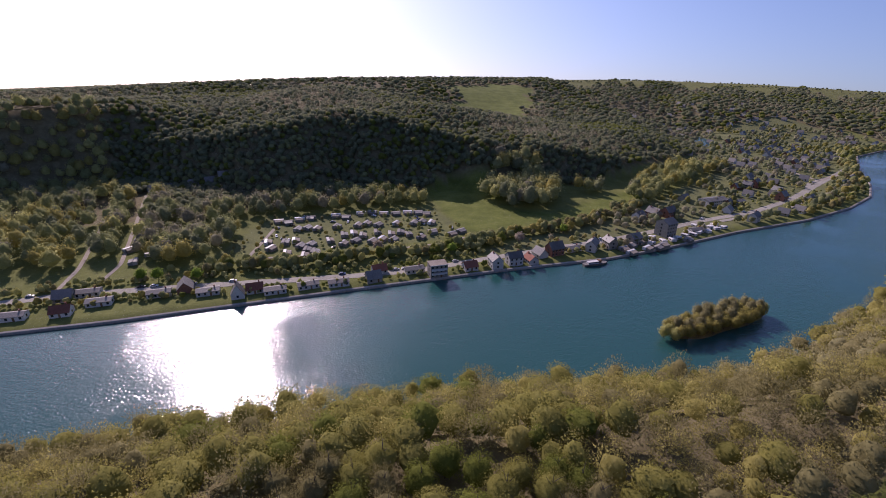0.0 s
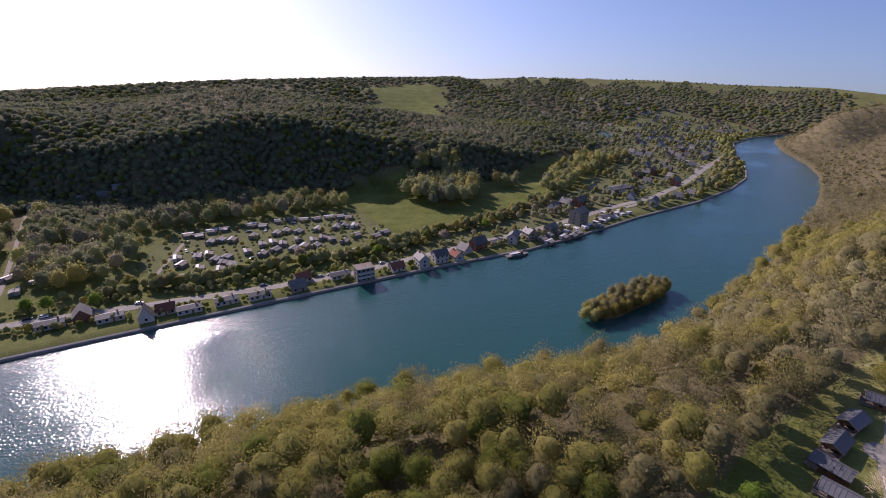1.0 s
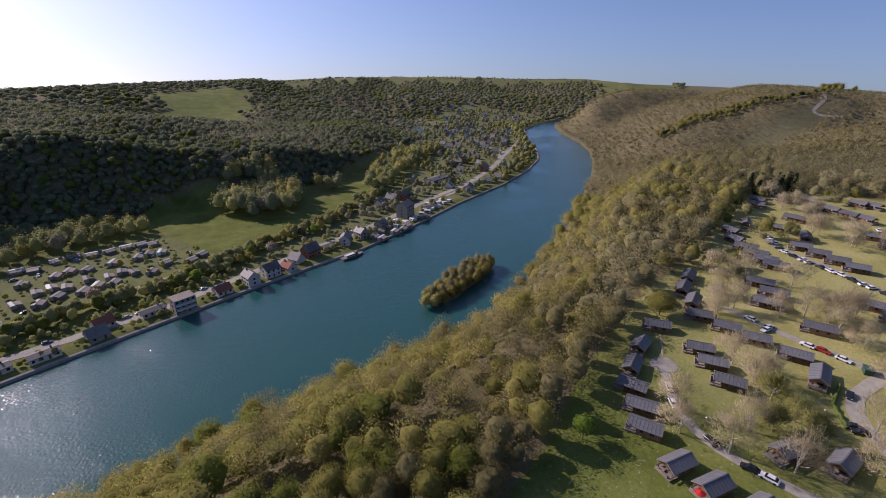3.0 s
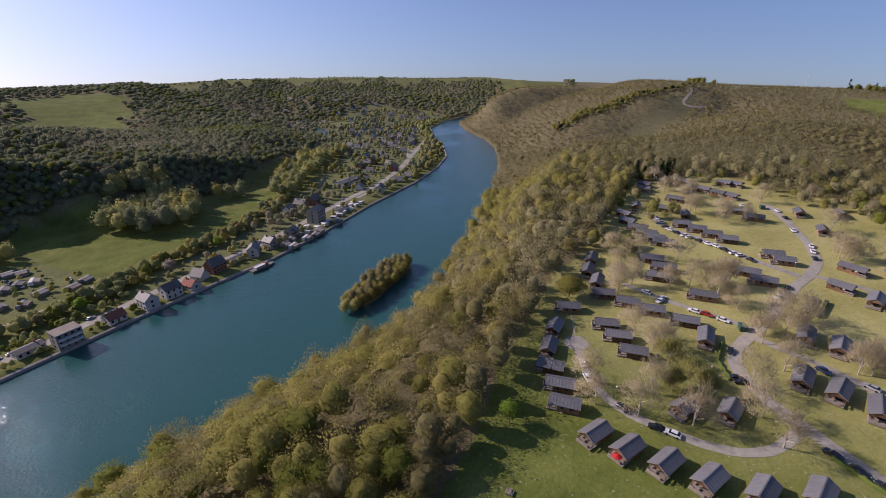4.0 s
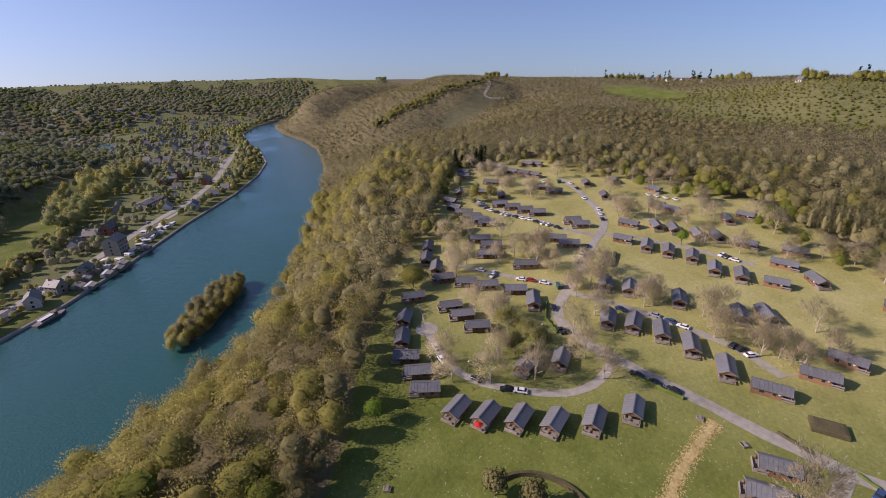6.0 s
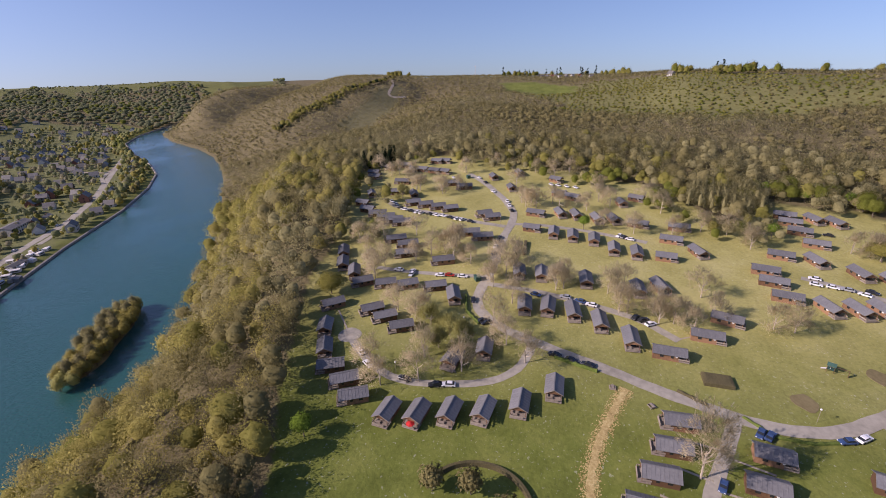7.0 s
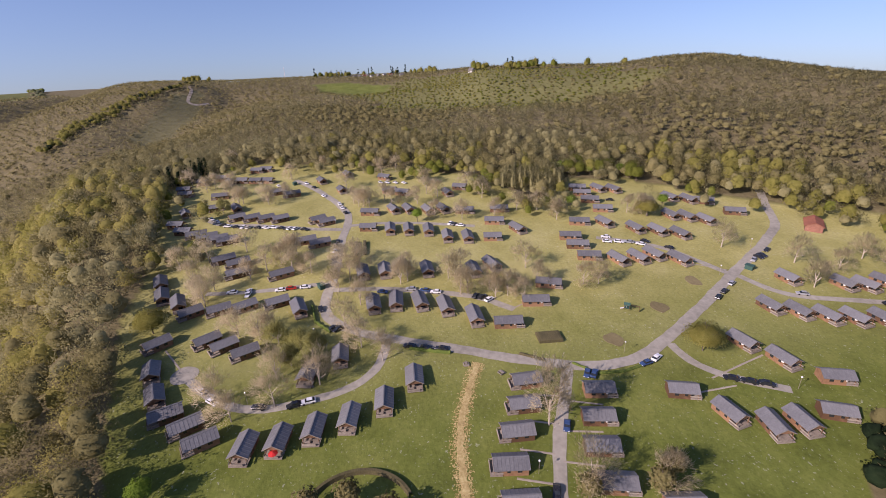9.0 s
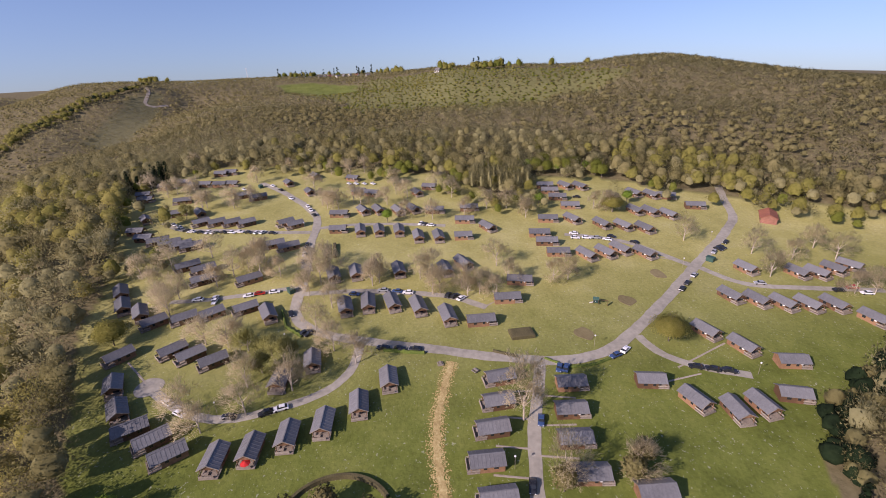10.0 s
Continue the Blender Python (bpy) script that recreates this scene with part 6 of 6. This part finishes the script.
def playground():
    th = new("climbing_frame")
    for sx in (-1, 1):
        for sy in (-1, 1):
            part("post", boxed(sx * 1.2, sy * 1.2, 1.5, 0.16, 0.16, 3.0), M_WOOD, th)
    part("platform", boxed(0, 0, 1.3, 2.4, 2.4, 0.15), M_BIN, th)
    part("roof", prism([(-1.5, 3.0), (1.5, 3.0), (0, 4.0)], -1.5, 1.5), M_BIN, th)
    part("slide", prism([(0, 1.3), (3.0, 0.1), (3.0, 0.25), (0, 1.5)], -0.35, 0.35, "y"), M_TRIM, th)
    part("swing_beam", boxed(-3.5, 0, 2.6, 4.6, 0.16, 0.16), M_WOOD, th)
    part("swing_post", boxed(-5.7, 0, 1.3, 0.16, 1.4, 2.6), M_WOOD, th)
    th.matrix_basis = pose(139, -82.4, ground_z(139, -82.4), 0, 0, 60) @ Matrix.Scale(0.75, 4)
    tagged(th, "timber climbing frame with green roof, slide and swing", "playground")


playground()


def clubhouse():
    th = new("clubhouse")
    part("wall", prism([(-3.5, -1), (3.5, -1), (3.5, 2.6), (0, 4.2), (-3.5, 2.6)], -6, 6), M_WALLS[1], th)
    for s in (-1, 1):
        part("roof_slope", prism([(0, 4.4), (s * 4.1, 2.4), (s * 4.1, 2.65), (0, 4.65)], -6.4, 6.4), M_TILE, th)
        for c in range(5):
            part("window", boxed(-4.6 + 2.3 * c, s * 3.52, 1.5, 1.4, 0.1, 1.3), M_GLASS, th)
    th.matrix_basis = pose(190, -204, ground_z(190, -204), 0, 0, -40)
    tagged(th, "low brick building with a red tiled roof at the camp gate", "building")


clubhouse()


def lamp_post():
    th = new("street_lamp")
    bm = bmesh.new()
    limb(bm, (0, 0, -0.2), (0, 0, 4.2), 0.06, 0.04, 6)
    part("post", bm, M_DECK, th)
    bm = bmesh.new()
    bmesh.ops.create_uvsphere(bm, u_segments=8, v_segments=6, radius=0.28, matrix=Matrix.Translation((0, 0, 4.3)))
    part("globe", bm, M_LAMP, th)
    return tagged(th, "street lamp with a white globe beside the lane", "lamp", "street lamps")


LAMP = lamp_post()
for x, y in ((77.5, -29.5), (93, -111), (116, -70), (140, 30), (112, 46), (156, -131), (176, -160), (236, 30)):
    settle(LAMP, x, y, 0)


def arc_wall():
    """A low curved dry-stone bank round a planted hollow."""
    pts = [(72 + 12.3 * math.cos(radians(a)), 13.5 + 13 * math.sin(radians(a))) for a in range(-70, 75, 6)]
    bm = bmesh.new()
    rings = []
    for i, (x, y) in enumerate(pts):
        g = ground_z(x, y)
        ox, oy = (x - 72) / 15 * 0.75, (y - 13.5) / 15 * 0.75
        rings.append([bm.verts.new((x - ox, y - oy, g - 0.2)), bm.verts.new((x - ox * 0.6, y - oy * 0.6, g + 1.1)), bm.verts.new((x + ox * 0.6, y + oy * 0.6, g + 1.15)), bm.verts.new((x + ox, y + oy, g - 0.2))])
    for a, b in zip(rings[:-1], rings[1:]):
        for k in range(3):
            bm.faces.new((a[k], b[k], b[k + 1], a[k + 1]))
    bmesh.ops.recalc_face_normals(bm, faces=bm.faces)
    tagged(part("hedge", bm, M_HEDGE), "dark curved hedge bank round a planted hollow", "hedge")


arc_wall()
for x, y in ((75, 24), (76, 15), (71, 6), (68.8, -55.5), (69.5, -38.8), (72.4, -60.6)):
    settle(SMALL[2], x, y, x)


def turning_circle():
    verts, faces = [(128, 69, ground_z(128, 69) + 0.12)], []
    for k in range(24):
        a = 2 * math.pi * k / 24
        x, y = 128 + 4.2 * math.cos(a) * (1 + 0.06 * math.sin(3 * a)), 69 + 4.2 * math.sin(a)
        verts.append((x, y, ground_z(x, y) + 0.08))
        faces.append((0, 1 + k, 1 + (k + 1) % 24))
    tagged(mesh_object("road", verts, faces, M_ASPHALT), "round turning place at the end of the lane", "road", kind="structure")


turning_circle()


def parasol():
    th = new("parasol")
    bm = bmesh.new()
    limb(bm, (0, 0, 0), (0, 0, 2.3), 0.03, 0.03, 6)
    part("pole", bm, M_DECK, th)
    bm = bmesh.new()
    bmesh.ops.create_cone(bm, cap_ends=False, segments=8, radius1=1.25, radius2=0.05, depth=0.5, matrix=Matrix.Translation((0, 0, 2.2)))
    part("canopy", bm, M_RED, th, "red cloth canopy")
    th.matrix_basis = pose(91.2, 34.6, ground_z(91.2, 34.6) + 0.35)
    tagged(th, "red parasol on the deck of a chalet", "parasol")


parasol()


def low_ridge(name, line, width, up, material, label, category):
    """A hedge or bank with a rounded top along a line."""
    p = []
    for (ax, ay), (bx, by) in zip(line[:-1], line[1:]):
        k = max(1, int(math.hypot(bx - ax, by - ay) / 0.8))
        p += [(ax + (bx - ax) * i / k, ay + (by - ay) * i / k) for i in range(k)]
    p = np.array(p + [line[-1]], float)
    d = np.gradient(p, axis=0)
    d /= np.linalg.norm(d, axis=1)[:, None]
    side = np.stack([-d[:, 1], d[:, 0]], 1)
    verts, faces = [], []
    for i in range(len(p)):
        bump = 1 + 0.18 * math.sin(i * 1.7) + 0.12 * math.sin(i * 4.1)
        for off, z in ((-0.5, -0.1), (-0.48, 0.7), (-0.25, 1.0), (0.25, 0.98), (0.48, 0.65), (0.5, -0.1)):
            q = p[i] + side[i] * off * width * (0.9 + 0.1 * bump)
            verts.append((q[0], q[1], ground_z(q[0], q[1]) + z * up * bump))
    for i in range(len(p) - 1):
        for c in range(5):
            a = i * 6 + c
            faces.append((a, a + 1, a + 7, a + 6))
    tagged(mesh_object(name, verts, faces, material, True), label, category)


low_ridge("hedge", [(129.5, -2), (126.5, -10), (125, -15)], 1.1, 0.9, M_FRESH_HEDGE, "bright green clipped hedge beside the parking bay", "hedge")
# Added dark ridge: stands in for the shadow line at the lane's lower edge.
low_ridge("hedge", [(121, -37), (116.5, -44)], 1.0, 0.7, M_HEDGE, "low dark ridge standing for the shadow line along the lane", "hedge")
low_ridge("hedge", [(114, -52), (108.2, -58), (107.8, -66), (109.5, -73)], 0.9, 0.6, M_FRESH_HEDGE, "low green hedge along the bend of the lane", "hedge")
low_ridge("hedge", [(161, 33.5), (150, 31), (143, 25)], 0.9, 1.0, M_FRESH_HEDGE, "green hedge round the parked cars", "hedge")
border = []
for (ax, ay), (bx, by) in zip([(100, -178), (84, -136), (73, -114)], [(84, -136), (73, -114), (58, -103)]):
    border += [(ax + (bx - ax) * k / 14 + hrng.gauss(-2, 1.6), ay + (by - ay) * k / 14 + hrng.gauss(1, 1.6)) for k in range(14)]
wood_mass("border_shrubs", border, [(LOW["round"], M_DARK, 0.5), (LOW["bare"], M_BARE, 0.3), (LOW["round"], M_GREEN, 0.2)], "dark evergreen shrubs along the edge of the lawn", (0.5, 1.1))
for line in ([(103, -33), (101, -45)], [(94, -31), (91, -40)], [(85, -27), (82, -36)], [(77, -24), (74, -33)], [(96, -54), (99, -45)], [(87, -50), (89, -39)], [(77, -46), (80, -36)],
             [(128, 69), (137, 76), (142, 80)], [(96, -80), (97, -95)], [(101, -90), (108, -112)], [(116, 28), (124, 31)], [(146, -40), (150, -48)], [(159, -137), (168, -124)]):
    strip("path", line, 0.6, M_GRAVEL, 0.05, "narrow trodden footpath in the grass")

FIELD_ROWS = []
for a0, a1, q in ((14, 24, 0.93), (20, 34, 0.97), (30, 42, 0.92), (36, 46, 0.96)):
    for k in range(46):
        az = a0 + (a1 - a0) * k / 45 + hrng.gauss(0, 0.05)
        r = float(np.interp(az, RIDGE[:, 0], RIDGE[:, 2])) * q + hrng.gauss(0, 6)
        FIELD_ROWS.append((r * math.sin(radians(az)), r * math.cos(radians(az))))
wood_mass("field_hedges", FIELD_ROWS, [(FAR_N["round"], M_HAZE_BUD, 0.7), (FAR_N["bare"], M_HAZE_BARE, 0.3)], "hedge trees between the fields on the plateau", (0.5, 1.0))

# ------------------------------------------------------------------ the southern skyline, felled slope and hill village
strip("path", [(915, 335), (895, 325), (851, 321), (847, 311), (866, 292)], 5.0, M_GRAVEL, 0.4, "pale dirt track across the felled slope")
wood_mass("brush", polar(5000, (60, 75), (690, 960), lambda x, y: inside(x, y, SCAR)), [(FAR2["bare"], M_BARE, 1.0)], "grey brush left on the felled slope", (0.25, 0.5))


def on_ridge(az, short=0.0):
    r = float(np.interp(az, RIDGE[:, 0], RIDGE[:, 2])) - short
    return r * math.sin(radians(az)), r * math.cos(radians(az))


RIDGE_TREES = [(82.5, 86.5, 30), (87.4, 89.4, 8), (91.2, 96.4, 26), (69.5, 72, 18), (100.5, 102.5, 10), (104.3, 110, 26), (113, 113.3, 2), (116.9, 117.2, 2)]
ridge_places = []
for a0, a1, k in RIDGE_TREES:
    ridge_places += [on_ridge(hrng.uniform(a0, a1), hrng.uniform(0, 45)) for _ in range(k)]
wood_mass("ridge_trees", ridge_places, [(EDGEC["round"], M_BUD, 0.4), (EDGEC["round"], M_GREEN, 0.3), (EDGEC["cone"], M_DARK, 0.3)], "rows of trees standing along the southern skyline", (0.8, 1.35))
for k, az in enumerate((86.6, 87.1, 87.6, 88.1, 88.5, 89.0, 89.7, 90.4, 91.2, 92.4, 100.4)):
    x, y = on_ridge(az, 30 + k * 23 % 4 * 12)
    settle(VILLAGE[(0, 2, 0, 3, 0)[k % 5]], x, y, 20 + k * 90 + k * 17 % 30)
for k, (x, y) in enumerate(((292, -109), (291, -114), (291, -119), (287, -125), (286, -132), (286, -138), (289, -146), (283, -151), (276, -155), (269, -156), (298, -116), (299, -128))):
    settle((GREEN[0], FRESH, GREEN[2])[k % 3], x + 4, y, k * 41)


def mast():
    th = new("radio_mast")
    bm = bmesh.new()
    limb(bm, (0, 0, -1), (0, 0, 24), 0.7, 0.25, 6)
    part("pole", bm, M_TRIM, th)
    part("antenna", boxed(0, 0, 23, 1.6, 1.6, 2.2), M_TRIM, th)
    x, y = on_ridge(79.5)
    th.matrix_basis = pose(x, y, ground_z(x, y))
    tagged(th, "thin pale radio mast on the far plateau", "mast")


mast()
